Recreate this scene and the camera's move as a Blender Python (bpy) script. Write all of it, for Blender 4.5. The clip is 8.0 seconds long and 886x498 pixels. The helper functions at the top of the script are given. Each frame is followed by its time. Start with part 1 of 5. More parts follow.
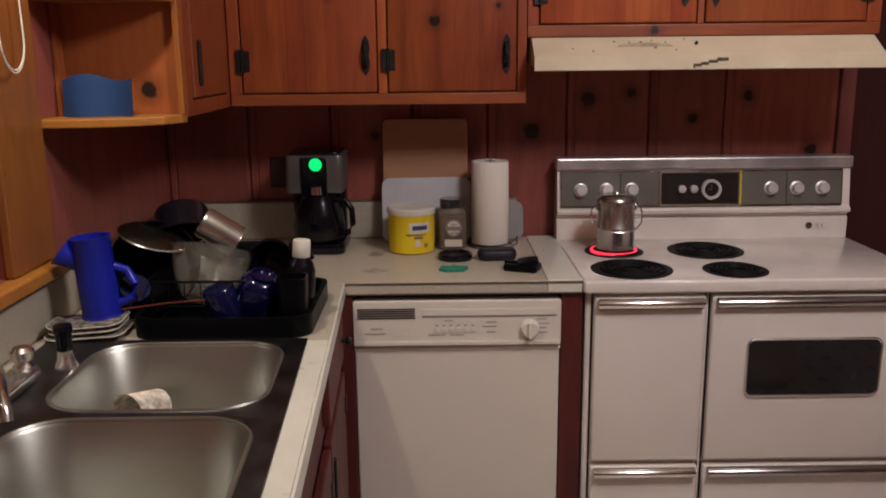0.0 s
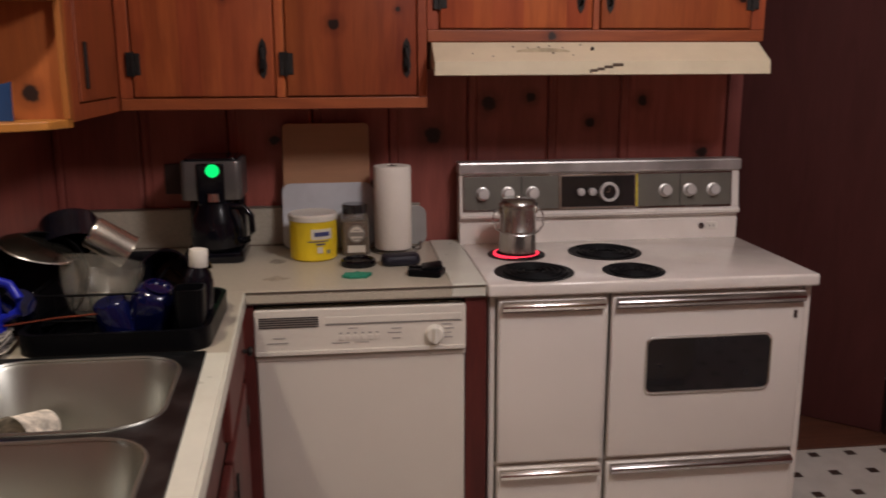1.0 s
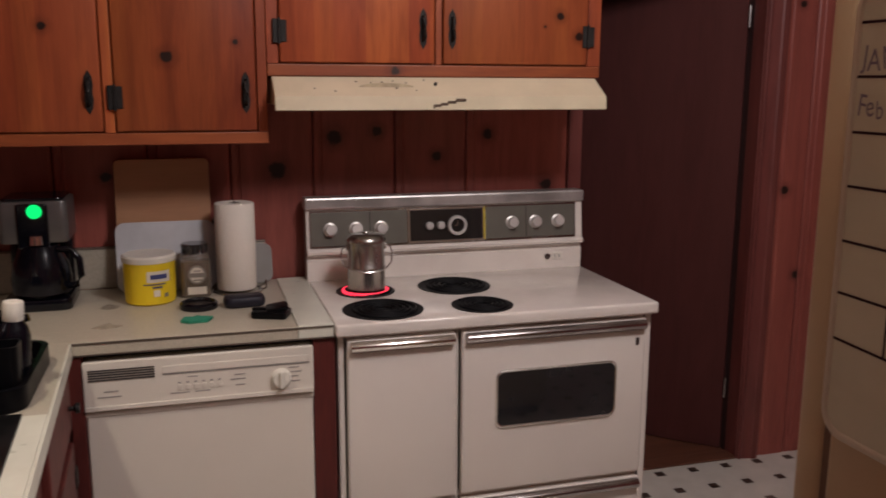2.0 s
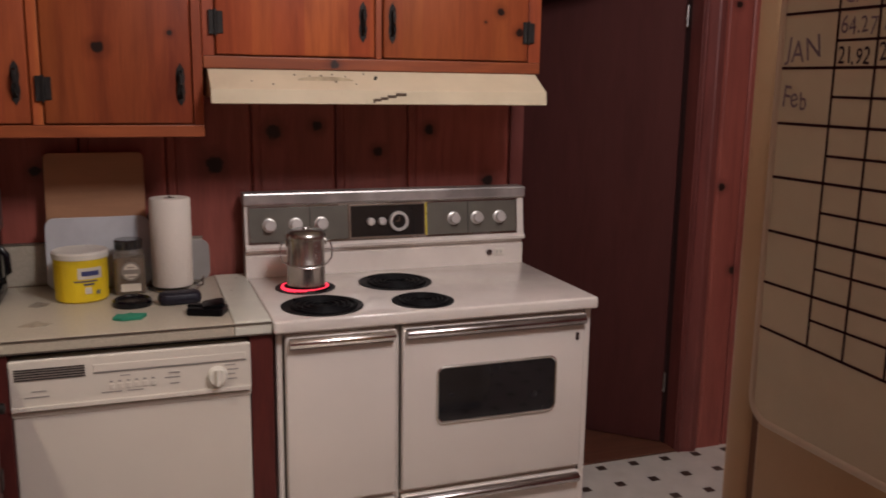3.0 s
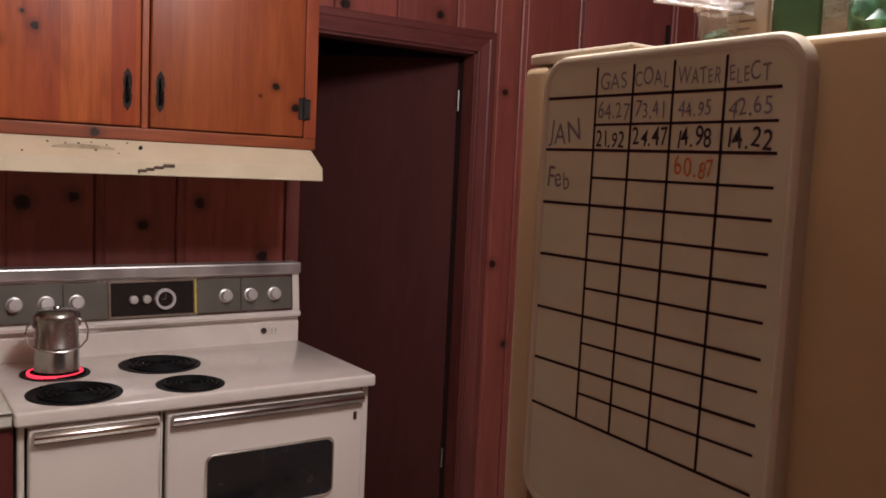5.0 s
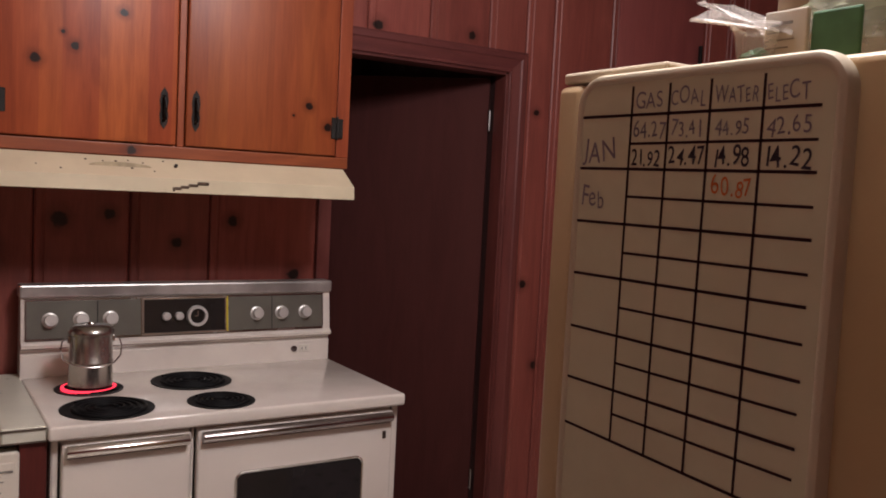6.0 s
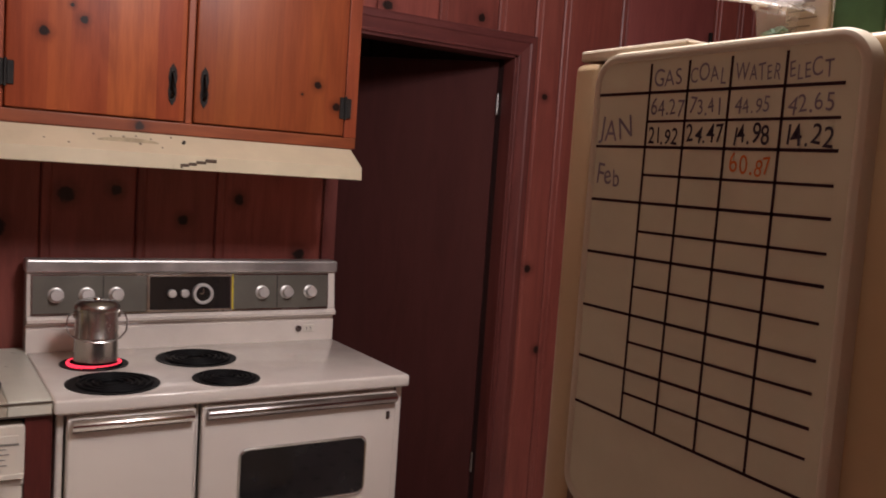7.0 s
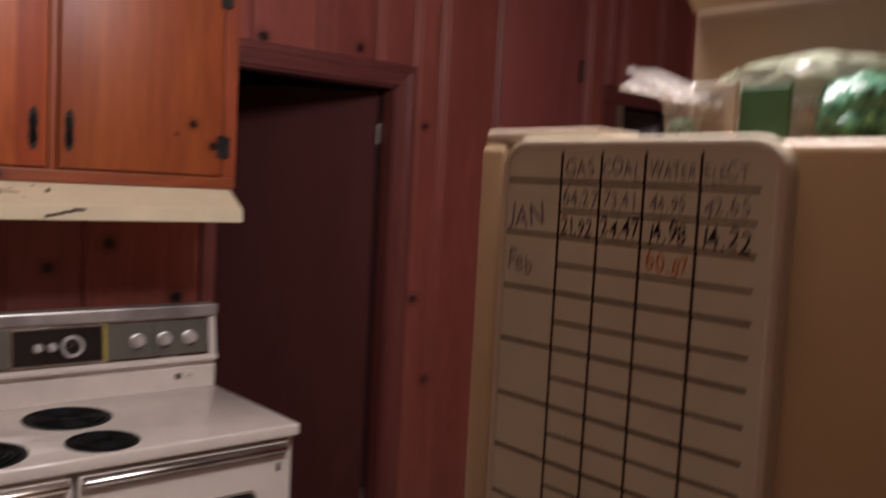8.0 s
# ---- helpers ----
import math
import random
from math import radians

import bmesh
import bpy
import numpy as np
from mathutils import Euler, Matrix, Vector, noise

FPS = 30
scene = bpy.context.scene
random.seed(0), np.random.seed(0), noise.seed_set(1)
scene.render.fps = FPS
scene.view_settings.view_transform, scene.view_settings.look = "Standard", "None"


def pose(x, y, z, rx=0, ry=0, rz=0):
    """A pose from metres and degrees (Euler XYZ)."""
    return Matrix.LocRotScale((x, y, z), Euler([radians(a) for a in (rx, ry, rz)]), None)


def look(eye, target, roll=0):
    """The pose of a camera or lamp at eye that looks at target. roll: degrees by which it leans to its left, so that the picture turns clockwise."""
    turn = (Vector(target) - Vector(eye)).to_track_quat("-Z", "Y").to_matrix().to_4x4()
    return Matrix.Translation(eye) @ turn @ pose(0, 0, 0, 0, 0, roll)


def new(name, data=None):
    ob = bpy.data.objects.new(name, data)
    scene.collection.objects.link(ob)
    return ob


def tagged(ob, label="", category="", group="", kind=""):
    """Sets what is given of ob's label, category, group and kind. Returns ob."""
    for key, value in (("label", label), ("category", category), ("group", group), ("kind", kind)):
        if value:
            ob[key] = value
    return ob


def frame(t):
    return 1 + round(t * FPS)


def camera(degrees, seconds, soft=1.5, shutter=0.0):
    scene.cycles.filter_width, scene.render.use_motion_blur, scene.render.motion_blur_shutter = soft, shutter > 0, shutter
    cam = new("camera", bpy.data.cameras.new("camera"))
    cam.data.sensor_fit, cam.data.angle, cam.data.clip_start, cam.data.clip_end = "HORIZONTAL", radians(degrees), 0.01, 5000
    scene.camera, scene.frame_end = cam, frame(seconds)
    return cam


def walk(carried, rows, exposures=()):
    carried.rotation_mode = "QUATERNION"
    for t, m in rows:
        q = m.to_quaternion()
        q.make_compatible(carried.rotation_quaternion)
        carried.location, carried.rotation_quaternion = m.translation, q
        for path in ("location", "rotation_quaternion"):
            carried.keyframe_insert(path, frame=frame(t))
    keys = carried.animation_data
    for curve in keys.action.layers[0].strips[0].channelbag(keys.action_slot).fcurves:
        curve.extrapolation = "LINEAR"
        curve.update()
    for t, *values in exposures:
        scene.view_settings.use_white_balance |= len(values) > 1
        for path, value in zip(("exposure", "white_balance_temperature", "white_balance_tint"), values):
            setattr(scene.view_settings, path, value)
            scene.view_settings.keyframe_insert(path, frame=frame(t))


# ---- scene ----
cam = camera(54.4, 8.0, soft=1.7, shutter=0.7)
PATH = [
    (0, (-0.422, -3.061, 1.551), (-0.412, -1.109, 1.114), -0.6),
    (0.2, (-0.424, -3.061, 1.551), (-0.403, -1.113, 1.101), -0.3),
    (0.5, (-0.426, -3.062, 1.551), (-0.339, -1.11, 1.123), 0.2),
    (0.7, (-0.423, -3.054, 1.552), (-0.272, -1.105, 1.135), -0.3),
    (1, (-0.419, -3.041, 1.553), (-0.187, -1.101, 1.122), -0.2),
    (1.2, (-0.405, -3.030, 1.557), (-0.127, -1.099, 1.123), 0.1),
    (1.5, (-0.383, -3.014, 1.564), (0.031, -1.099, 1.159), -0.8),
    (1.7, (-0.378, -2.997, 1.581), (0.107, -1.095, 1.196), -0.4),
    (3, (-0.345, -2.99, 1.565), (0.32, -1.142, 1.191), 0.8),
    (3.2, (-0.342, -2.984, 1.562), (0.359, -1.152, 1.170), 1.2),
    (3.5, (-0.337, -2.974, 1.557), (0.415, -1.161, 1.171), 1.7),
    (3.7, (-0.332, -2.970, 1.558), (0.478, -1.179, 1.205), 2.2),
    (4, (-0.324, -2.964, 1.56), (0.632, -1.232, 1.271), 2.9),
    (4.5, (-0.316, -2.957, 1.564), (0.765, -1.29, 1.341), 2.8),
    (4.7, (-0.318, -2.956, 1.562), (0.811, -1.316, 1.373), 2.6),
    (5.8, (-0.321, -2.948, 1.554), (0.768, -1.279, 1.382), 3.1),
    (6, (-0.324, -2.95, 1.555), (0.746, -1.266, 1.416), 2.9),
    (6.5, (-0.329, -2.951, 1.554), (0.727, -1.258, 1.412), 3.2),
    (6.7, (-0.331, -2.947, 1.548), (0.724, -1.254, 1.397), 3.5),
    (7, (-0.335, -2.94, 1.54), (0.732, -1.257, 1.369), 3.9),
    (7.2, (-0.336, -2.933, 1.538), (0.765, -1.274, 1.366), 4.5),
    (7.5, (-0.337, -2.923, 1.534), (0.826, -1.306, 1.357), 5.3),
    (7.7, (-0.331, -2.918, 1.545), (0.863, -1.322, 1.381), 5.0),
    (7.8, (-0.333, -2.915, 1.565), (0.879, -1.332, 1.414), 3.4),
    (7.9, (-0.311, -2.875, 1.606), (0.933, -1.316, 1.459), 2.7),
    (8, (-0.348, -2.865, 1.644), (0.955, -1.355, 1.502), 2.9),
]
walk(cam, [(t, look(eye, target, roll)) for t, eye, target, roll in PATH], [(0, 0.0), (1.7, 0.0), (3, 0.10), (7.5, 0.10), (8, -0.10)])

# ---- light ----
world = bpy.data.worlds.new("night")
scene.world = world
world.use_nodes = True
world.node_tree.nodes["Background"].inputs[0].default_value = (0.03, 0.04, 0.07, 1)
world.node_tree.nodes["Background"].inputs[1].default_value = 0.05


def lamp(name, place, watts, colour, radius):
    data = bpy.data.lights.new(name, "POINT")
    data.energy, data.color, data.shadow_soft_size = watts, colour, radius
    ob = new(name, data)
    ob.location = place
    return ob


lamp("ceiling_lamp", (0.60, -2.08, 2.66), 87, (0.98, 0.91, 0.945), 0.20)
data = bpy.data.lights.new("sink_downlight", "SPOT")
data.energy, data.color, data.shadow_soft_size, data.spot_size, data.spot_blend = 42, (1.0, 0.87, 0.72), 0.05, radians(92), 0.35
downlight = new("sink_downlight", data)
downlight.location = (-1.13, -1.50, 2.45)


# ---- materials ----
def node_mat(name):
    m = bpy.data.materials.new(name)
    m.use_nodes = True
    nt = m.node_tree
    return m, nt, nt.nodes["Principled BSDF"]


def mix_rgb(nt, fac, a, b, mode="MIX"):
    n = nt.nodes.new("ShaderNodeMix")
    n.data_type, n.blend_type = "RGBA", mode
    for sock, v in ((n.inputs[0], fac), (n.inputs[6], a), (n.inputs[7], b)):
        if hasattr(v, "is_output"):
            nt.links.new(v, sock)
        elif isinstance(v, (int, float)):
            sock.default_value = v
        else:
            sock.default_value = (*v, 1)
    return n.outputs[2]


def calc(nt, op, a, b=None, clamp=False):
    n = nt.nodes.new("ShaderNodeMath")
    n.operation, n.use_clamp = op, clamp
    for sock, v in zip(n.inputs, (a, b)):
        if v is None:
            continue
        if hasattr(v, "is_output"):
            nt.links.new(v, sock)
        else:
            sock.default_value = v
    return n.outputs[0]


def spread(nt, value, lo, hi):
    n = nt.nodes.new("ShaderNodeMapRange")
    n.interpolation_type = "SMOOTHSTEP"
    nt.links.new(value, n.inputs[0])
    n.inputs[1].default_value, n.inputs[2].default_value = lo, hi
    return n.outputs[0]


def place_of(nt, scale=(1, 1, 1), shift=None):
    geo = nt.nodes.new("ShaderNodeNewGeometry")
    mp = nt.nodes.new("ShaderNodeMapping")
    mp.inputs["Scale"].default_value = scale
    nt.links.new(geo.outputs["Position"], mp.inputs["Vector"])
    if shift is not None:
        nt.links.new(shift, mp.inputs["Location"])
    return mp.outputs[0]


def noise_of(nt, vec, scale, detail=4, rough=0.55, twist=0.0):
    n = nt.nodes.new("ShaderNodeTexNoise")
    nt.links.new(vec, n.inputs["Vector"])
    n.inputs["Scale"].default_value, n.inputs["Detail"].default_value = scale, detail
    n.inputs["Roughness"].default_value, n.inputs["Distortion"].default_value = rough, twist
    return n.outputs["Fac"]


def bump(nt, bsdf, height, strength, depth=0.002):
    n = nt.nodes.new("ShaderNodeBump")
    n.inputs["Strength"].default_value, n.inputs["Distance"].default_value = strength, depth
    nt.links.new(height, n.inputs["Height"])
    nt.links.new(n.outputs[0], bsdf.inputs["Normal"])


def wood(name, dark, light, rough=0.45, along="z", knots=(), coat=0.15, contrast=1.0, planks=0.0, gloss=0.5):
    """Stained pine: long grain, growth bands, board-to-board change and knots at given places (x, y, z, size)."""
    m, nt, b = node_mat(name)
    info = nt.nodes.new("ShaderNodeObjectInfo")
    comb = nt.nodes.new("ShaderNodeCombineXYZ")
    for i in range(3):
        nt.links.new(calc(nt, "MULTIPLY", info.outputs["Random"], 7.3 + 3 * i), comb.inputs[i])
    s = {"z": (1, 1, 0.06), "x": (0.06, 1, 1), "y": (1, 0.06, 1)}[along]
    s2 = {"z": (1, 1, 0.13), "x": (0.13, 1, 1), "y": (1, 0.13, 1)}[along]
    fine = noise_of(nt, place_of(nt, s, comb.outputs[0]), 190, 5, 0.6)
    band = noise_of(nt, place_of(nt, s2, comb.outputs[0]), 17, 3, 0.5, 1.2)
    wide = noise_of(nt, place_of(nt, s2, comb.outputs[0]), 4.5, 2)
    fac = calc(nt, "ADD", calc(nt, "MULTIPLY", fine, 0.35), calc(nt, "MULTIPLY", band, 0.65))
    col = mix_rgb(nt, spread(nt, fac, 0.5 - 0.2 / contrast, 0.5 + 0.2 / contrast), dark, light)
    col = mix_rgb(nt, spread(nt, wide, 0.3, 0.75), col, mix_rgb(nt, 0.35, col, (light[0] * 1.15, light[1] * 1.35, light[2] * 1.3)))
    hsv = nt.nodes.new("ShaderNodeHueSaturation")
    nt.links.new(calc(nt, "ADD", calc(nt, "MULTIPLY", info.outputs["Random"], 0.34), 0.83), hsv.inputs["Value"])
    nt.links.new(col, hsv.inputs["Color"])
    col = hsv.outputs[0]
    if planks:
        sep = nt.nodes.new("ShaderNodeSeparateXYZ")
        nt.links.new(place_of(nt), sep.inputs[0])
        wob = calc(nt, "ADD", sep.outputs[0], calc(nt, "MULTIPLY", calc(nt, "SINE", calc(nt, "MULTIPLY", sep.outputs[0], 23.0)), 0.016))
        cell = nt.nodes.new("ShaderNodeTexWhiteNoise")
        cell.noise_dimensions = "1D"
        nt.links.new(calc(nt, "FLOOR", calc(nt, "DIVIDE", wob, planks)), cell.inputs["W"])
        tone = nt.nodes.new("ShaderNodeHueSaturation")
        nt.links.new(calc(nt, "ADD", calc(nt, "MULTIPLY", cell.outputs["Value"], 0.30), 0.86), tone.inputs["Value"])
        nt.links.new(calc(nt, "ADD", calc(nt, "MULTIPLY", cell.outputs["Value"], 0.010), 0.495), tone.inputs["Hue"])
        nt.links.new(col, tone.inputs["Color"])
        col = tone.outputs[0]
    warp = noise_of(nt, place_of(nt), 45, 3)
    for x, y, z, size in knots:
        near = nt.nodes.new("ShaderNodeVectorMath")
        near.operation = "DISTANCE"
        nt.links.new(place_of(nt), near.inputs[0])
        near.inputs[1].default_value = (x, y, z)
        d = calc(nt, "ADD", near.outputs["Value"], calc(nt, "MULTIPLY", calc(nt, "SUBTRACT", warp, 0.5), size * 0.9))
        ring = calc(nt, "SUBTRACT", 1.0, spread(nt, d, size * 0.8, size * 2.3))
        col = mix_rgb(nt, calc(nt, "MULTIPLY", ring, 0.45), col, (dark[0] * 0.5, dark[1] * 0.4, dark[2] * 0.4))
        core = calc(nt, "SUBTRACT", 1.0, spread(nt, d, size * 0.55, size * 0.95))
        col = mix_rgb(nt, core, col, (0.018, 0.008, 0.006))
    nt.links.new(col, b.inputs["Base Color"])
    b.inputs["Roughness"].default_value = rough
    b.inputs["Coat Weight"].default_value, b.inputs["Coat Roughness"].default_value = coat, 0.3
    b.inputs["Specular IOR Level"].default_value = gloss
    bump(nt, b, fac, 0.25, 0.0012)
    return m


def plain(name, colour, rough=0.5, metal=0.0, vary=0.12, scale=9.0, dirt=None, grain=0.0, coat=0.0, clear=0.0, lit=None, gloss=0.5):
    """Paint, enamel, plastic or metal with faint blotches, grime and uneven gloss."""
    m, nt, b = node_mat(name)
    big = noise_of(nt, place_of(nt), scale, 4)
    small = noise_of(nt, place_of(nt), scale * 14, 3)
    col = mix_rgb(nt, spread(nt, big, 0.3, 0.75), tuple(c * (1 - vary) for c in colour), tuple(min(1, c * (1 + vary * 0.5)) for c in colour))
    if dirt:
        col = mix_rgb(nt, calc(nt, "MULTIPLY", spread(nt, noise_of(nt, place_of(nt), scale * 0.8, 6, 0.7), 0.45, 0.95), 0.45), col, dirt)
    nt.links.new(col, b.inputs["Base Color"])
    nt.links.new(calc(nt, "ADD", calc(nt, "MULTIPLY", big, 0.16), max(0.02, rough - 0.08)), b.inputs["Roughness"])
    b.inputs["Metallic"].default_value, b.inputs["Coat Weight"].default_value = metal, coat
    b.inputs["Transmission Weight"].default_value, b.inputs["Specular IOR Level"].default_value = clear, gloss
    if grain:
        bump(nt, b, small, grain)
    if lit:
        b.inputs["Emission Color"].default_value, b.inputs["Emission Strength"].default_value = (*lit[:3], 1), lit[3]
    return m


WALL_KNOTS = [(0.669, 0, 1.405, 0.024), (0.479, 0, 1.328, 0.022), (-0.09, 0, 1.29, 0.038), (0.906, 0, 1.215, 0.028), (0.11, 0, 1.40, 0.032),
              (0.26, 0, 1.42, 0.022), (1.967, 0, 1.159, 0.022), (1.21, 0, 2.16, 0.026), (1.64, 0, 2.18, 0.022), (2.93, 0, 2.27, 0.02),
              (-0.64, 0, 1.28, 0.022), (1.99, 0, 1.9, 0.018), (2.05, 0, 0.8, 0.02), (-0.3, 0, 1.12, 0.02)]
CAB_KNOTS = [(-0.426, -0.338, 1.655, 0.023), (-0.75, -0.338, 1.735, 0.016), (0.797, -0.338, 1.799, 0.016), (0.745, -0.338, 1.765, 0.006),
             (0.09, -0.338, 1.90, 0.014), (-0.01, -0.338, 1.855, 0.017), (0.865, -0.338, 1.735, 0.017), (0.25, -0.34, 1.622, 0.02),
             (-0.23, -0.338, 1.70, 0.010), (0.22, -0.338, 2.01, 0.014), (0.06, -0.338, 1.935, 0.008)]
cab_wood = wood("stained_cabinet_pine", (0.205, 0.040, 0.014), (0.375, 0.088, 0.028), 0.42, "z", CAB_KNOTS, contrast=0.8, planks=0.075, coat=0.04, gloss=0.35)
rail_wood = wood("stained_cabinet_rail", (0.215, 0.045, 0.014), (0.385, 0.096, 0.028), 0.42, "x", CAB_KNOTS[7:8], contrast=0.8)
wall_wood = wood("red_stained_wall_pine", (0.180, 0.044, 0.035), (0.330, 0.086, 0.065), 0.42, "z", WALL_KNOTS, contrast=0.7, coat=0.0)
trim_wood = wood("red_trim_pine", (0.100, 0.024, 0.020), (0.165, 0.041, 0.034), 0.48, "z", coat=0.0)
header_wood = wood("red_header_pine", (0.10, 0.025, 0.023), (0.165, 0.043, 0.038), 0.48, "x", coat=0.0)
# lighter than the wall pine: stronger light on this side put into the colour
cupboard_wood = wood("brightened_mauve_cupboard", (0.24, 0.062, 0.058), (0.36, 0.098, 0.088), 0.4, "z", contrast=0.6, coat=0.0)
door_wood = wood("dark_door_veneer", (0.053, 0.0150, 0.0135), (0.076, 0.0215, 0.019), 0.72, "z", contrast=0.6, coat=0.0, gloss=0.15)
base_wood = wood("dark_base_pine", (0.060, 0.011, 0.010), (0.105, 0.020, 0.016), 0.5, "z", coat=0.0, gloss=0.3, knots=[(-0.70, -0.95, 0.80, 0.016), (-0.70, -1.15, 0.42, 0.02)])
gold_wood = wood("honey_pine", (0.19, 0.056, 0.013), (0.31, 0.100, 0.022), 0.42, "z", contrast=0.8)
gold_shelf = wood("honey_pine_shelf", (0.28, 0.102, 0.018), (0.41, 0.160, 0.028), 0.42, "x", contrast=0.8)
shelf_back = wood("red_pine_shelf_back", (0.20, 0.048, 0.014), (0.34, 0.090, 0.022), 0.45, "z", [(-1.16, -0.812, 1.475, 0.026)], contrast=0.8)
side_wood = wood("red_pine_side_cabinet", (0.17, 0.034, 0.012), (0.30, 0.066, 0.020), 0.42, "z", contrast=0.8)
hall_wood = wood("hall_floor_oak", (0.07, 0.025, 0.014), (0.13, 0.05, 0.028), 0.4, "x")
hall_paint = plain("hall_paint", (0.50, 0.42, 0.42), 0.8)
ceiling_paint = plain("ceiling_paint", (0.62, 0.56, 0.48), 0.9, grain=0.2)
vinyl = plain("white_sheet_vinyl", (0.62, 0.58, 0.52), 0.35, vary=0.08, dirt=(0.40, 0.35, 0.29))
vinyl_dot = plain("brown_vinyl_inset", (0.075, 0.045, 0.035), 0.4, vary=0.5, scale=60)
laminate = plain("speckled_laminate", (0.46, 0.41, 0.325), 0.32, vary=0.10, scale=120, dirt=(0.30, 0.25, 0.19))
laminate_pale = plain("pale_laminate", (0.63, 0.62, 0.53), 0.3, vary=0.06, dirt=(0.42, 0.36, 0.28))
edge_metal = plain("dull_edge_metal", (0.22, 0.19, 0.16), 0.4, 0.8)
enamel = plain("white_enamel", (0.76, 0.70, 0.64), 0.16, vary=0.05, coat=0.4, dirt=(0.60, 0.53, 0.45))
enamel_door = plain("white_enamel_door", (0.72, 0.66, 0.60), 0.36, vary=0.03, scale=3)
dw_white = plain("dishwasher_white", (0.68, 0.625, 0.55), 0.36, vary=0.03, scale=3)
dw_grey = plain("dishwasher_print", (0.30, 0.27, 0.25), 0.5)
chrome = plain("chrome", (0.80, 0.78, 0.75), 0.24, 1.0, vary=0.15)
knob_metal = plain("brushed_aluminium", (0.72, 0.69, 0.66), 0.42, 0.55, vary=0.1)
cap_metal = plain("stained_cap_metal", (0.60, 0.57, 0.55), 0.38, 0.7, vary=0.35, scale=6)
bar_bright = plain("bright_bar_metal", (0.90, 0.87, 0.84), 0.16, 1.0, vary=0.06)
bar_dull = plain("dull_bar_metal", (0.50, 0.47, 0.47), 0.22, 1.0, vary=0.2)
groove_dark = plain("groove_stain", (0.03, 0.008, 0.007), 0.8)
chrome_worn = plain("worn_chrome", (0.55, 0.53, 0.51), 0.26, 1.0, vary=0.25)
dark_chrome = plain("dark_chrome", (0.25, 0.22, 0.22), 0.25, 1.0, vary=0.3)
panel_olive = plain("olive_panel", (0.16, 0.15, 0.125), 0.42, 0.3)
clock_black = plain("clock_black", (0.02, 0.018, 0.018), 0.15, coat=0.5)
yellow = plain("yellow_strip", (0.75, 0.62, 0.05), 0.4)
burner_black = plain("burner_black", (0.005, 0.005, 0.006), 0.6, 0.0, grain=0.3, gloss=0.2)
drip_steel = plain("drip_pan_black", (0.005, 0.005, 0.006), 0.55, 0.0, gloss=0.2)
glow = plain("glowing_coil", (0.3, 0.02, 0.02), 0.6, lit=(1.0, 0.035, 0.075, 1.5))
oven_glass = plain("oven_glass", (0.022, 0.021, 0.023), 0.10, coat=0.6, vary=0.3)
gap_black = plain("gap_black", (0.01, 0.008, 0.008), 0.8)
hood_cream = plain("cream_enamel", (0.66, 0.57, 0.40), 0.30, vary=0.06, dirt=(0.47, 0.38, 0.24))
grease = plain("brown_grease", (0.10, 0.06, 0.035), 0.5, vary=0.4, scale=60)
iron = plain("black_iron", (0.02, 0.017, 0.015), 0.5, 0.5, vary=0.4, scale=60, grain=0.5)
steel = plain("brushed_steel", (0.42, 0.42, 0.375), 0.38, 0.95, vary=0.05, scale=3)
# rim steel darkened to carry its dark reflection, with random blotches
steel_dark = plain("dim_reflection_rim", (0.115, 0.125, 0.135), 0.36, 1.0, vary=0.3, scale=14)
pot_steel = plain("pot_steel", (0.54, 0.51, 0.47), 0.25, 0.94, vary=0.2)
blackplastic = plain("black_plastic", (0.004, 0.004, 0.007), 0.16, vary=0.3, gloss=0.4)
black_matte = plain("black_rubber", (0.003, 0.003, 0.004), 0.36, grain=0.1, gloss=0.12)
grey_plastic = plain("silver_plastic", (0.15, 0.14, 0.135), 0.36, 0.5)
green_light = plain("green_display", (0.0, 0.3, 0.1), 0.5, lit=(0.0, 1.0, 0.20, 0.95))
blue_plastic = plain("blue_plastic", (0.010, 0.018, 0.36), 0.33, vary=0.15)
blue_dark = plain("navy_plastic", (0.0025, 0.004, 0.034), 0.12, vary=0.2)
blue_teal = plain("teal_cloth", (0.010, 0.048, 0.16), 0.8, grain=0.4)
can_yellow = plain("yellow_canister", (0.78, 0.56, 0.015), 0.36, vary=0.06)
white_plastic = plain("white_plastic", (0.72, 0.68, 0.60), 0.4)
label_white = plain("label_white", (0.66, 0.60, 0.50), 0.55)
label_blue = plain("label_blue", (0.04, 0.05, 0.16), 0.5)
label_grey = plain("label_grey", (0.22, 0.19, 0.16), 0.55)
paper = plain("paper_towel", (0.74, 0.68, 0.60), 0.9, grain=0.5, vary=0.04)
bamboo = wood("bamboo_board", (0.30, 0.15, 0.080), (0.39, 0.20, 0.105), 0.5, "x", contrast=0.6)
white_board_plastic = plain("white_board_plastic", (0.52, 0.53, 0.55), 0.45)
green_sponge = plain("green_sponge", (0.02, 0.22, 0.13), 0.9, grain=0.8, scale=40)
jar_brown = plain("jar_contents", (0.10, 0.062, 0.035), 0.4, vary=0.4, scale=50, coat=0.9)
fridge_gold = plain("almond_enamel", (0.46, 0.315, 0.165), 0.34, vary=0.05, grain=0.15, scale=6)
fridge_door = plain("almond_door", (0.50, 0.365, 0.215), 0.34, vary=0.05, grain=0.15)
gasket = plain("gasket", (0.16, 0.095, 0.06), 0.7)
board_white = plain("board_white", (0.60, 0.575, 0.425), 0.36, vary=0.06, dirt=(0.51, 0.475, 0.335))
board_rim = plain("board_rim", (0.56, 0.49, 0.37), 0.4, vary=0.05)
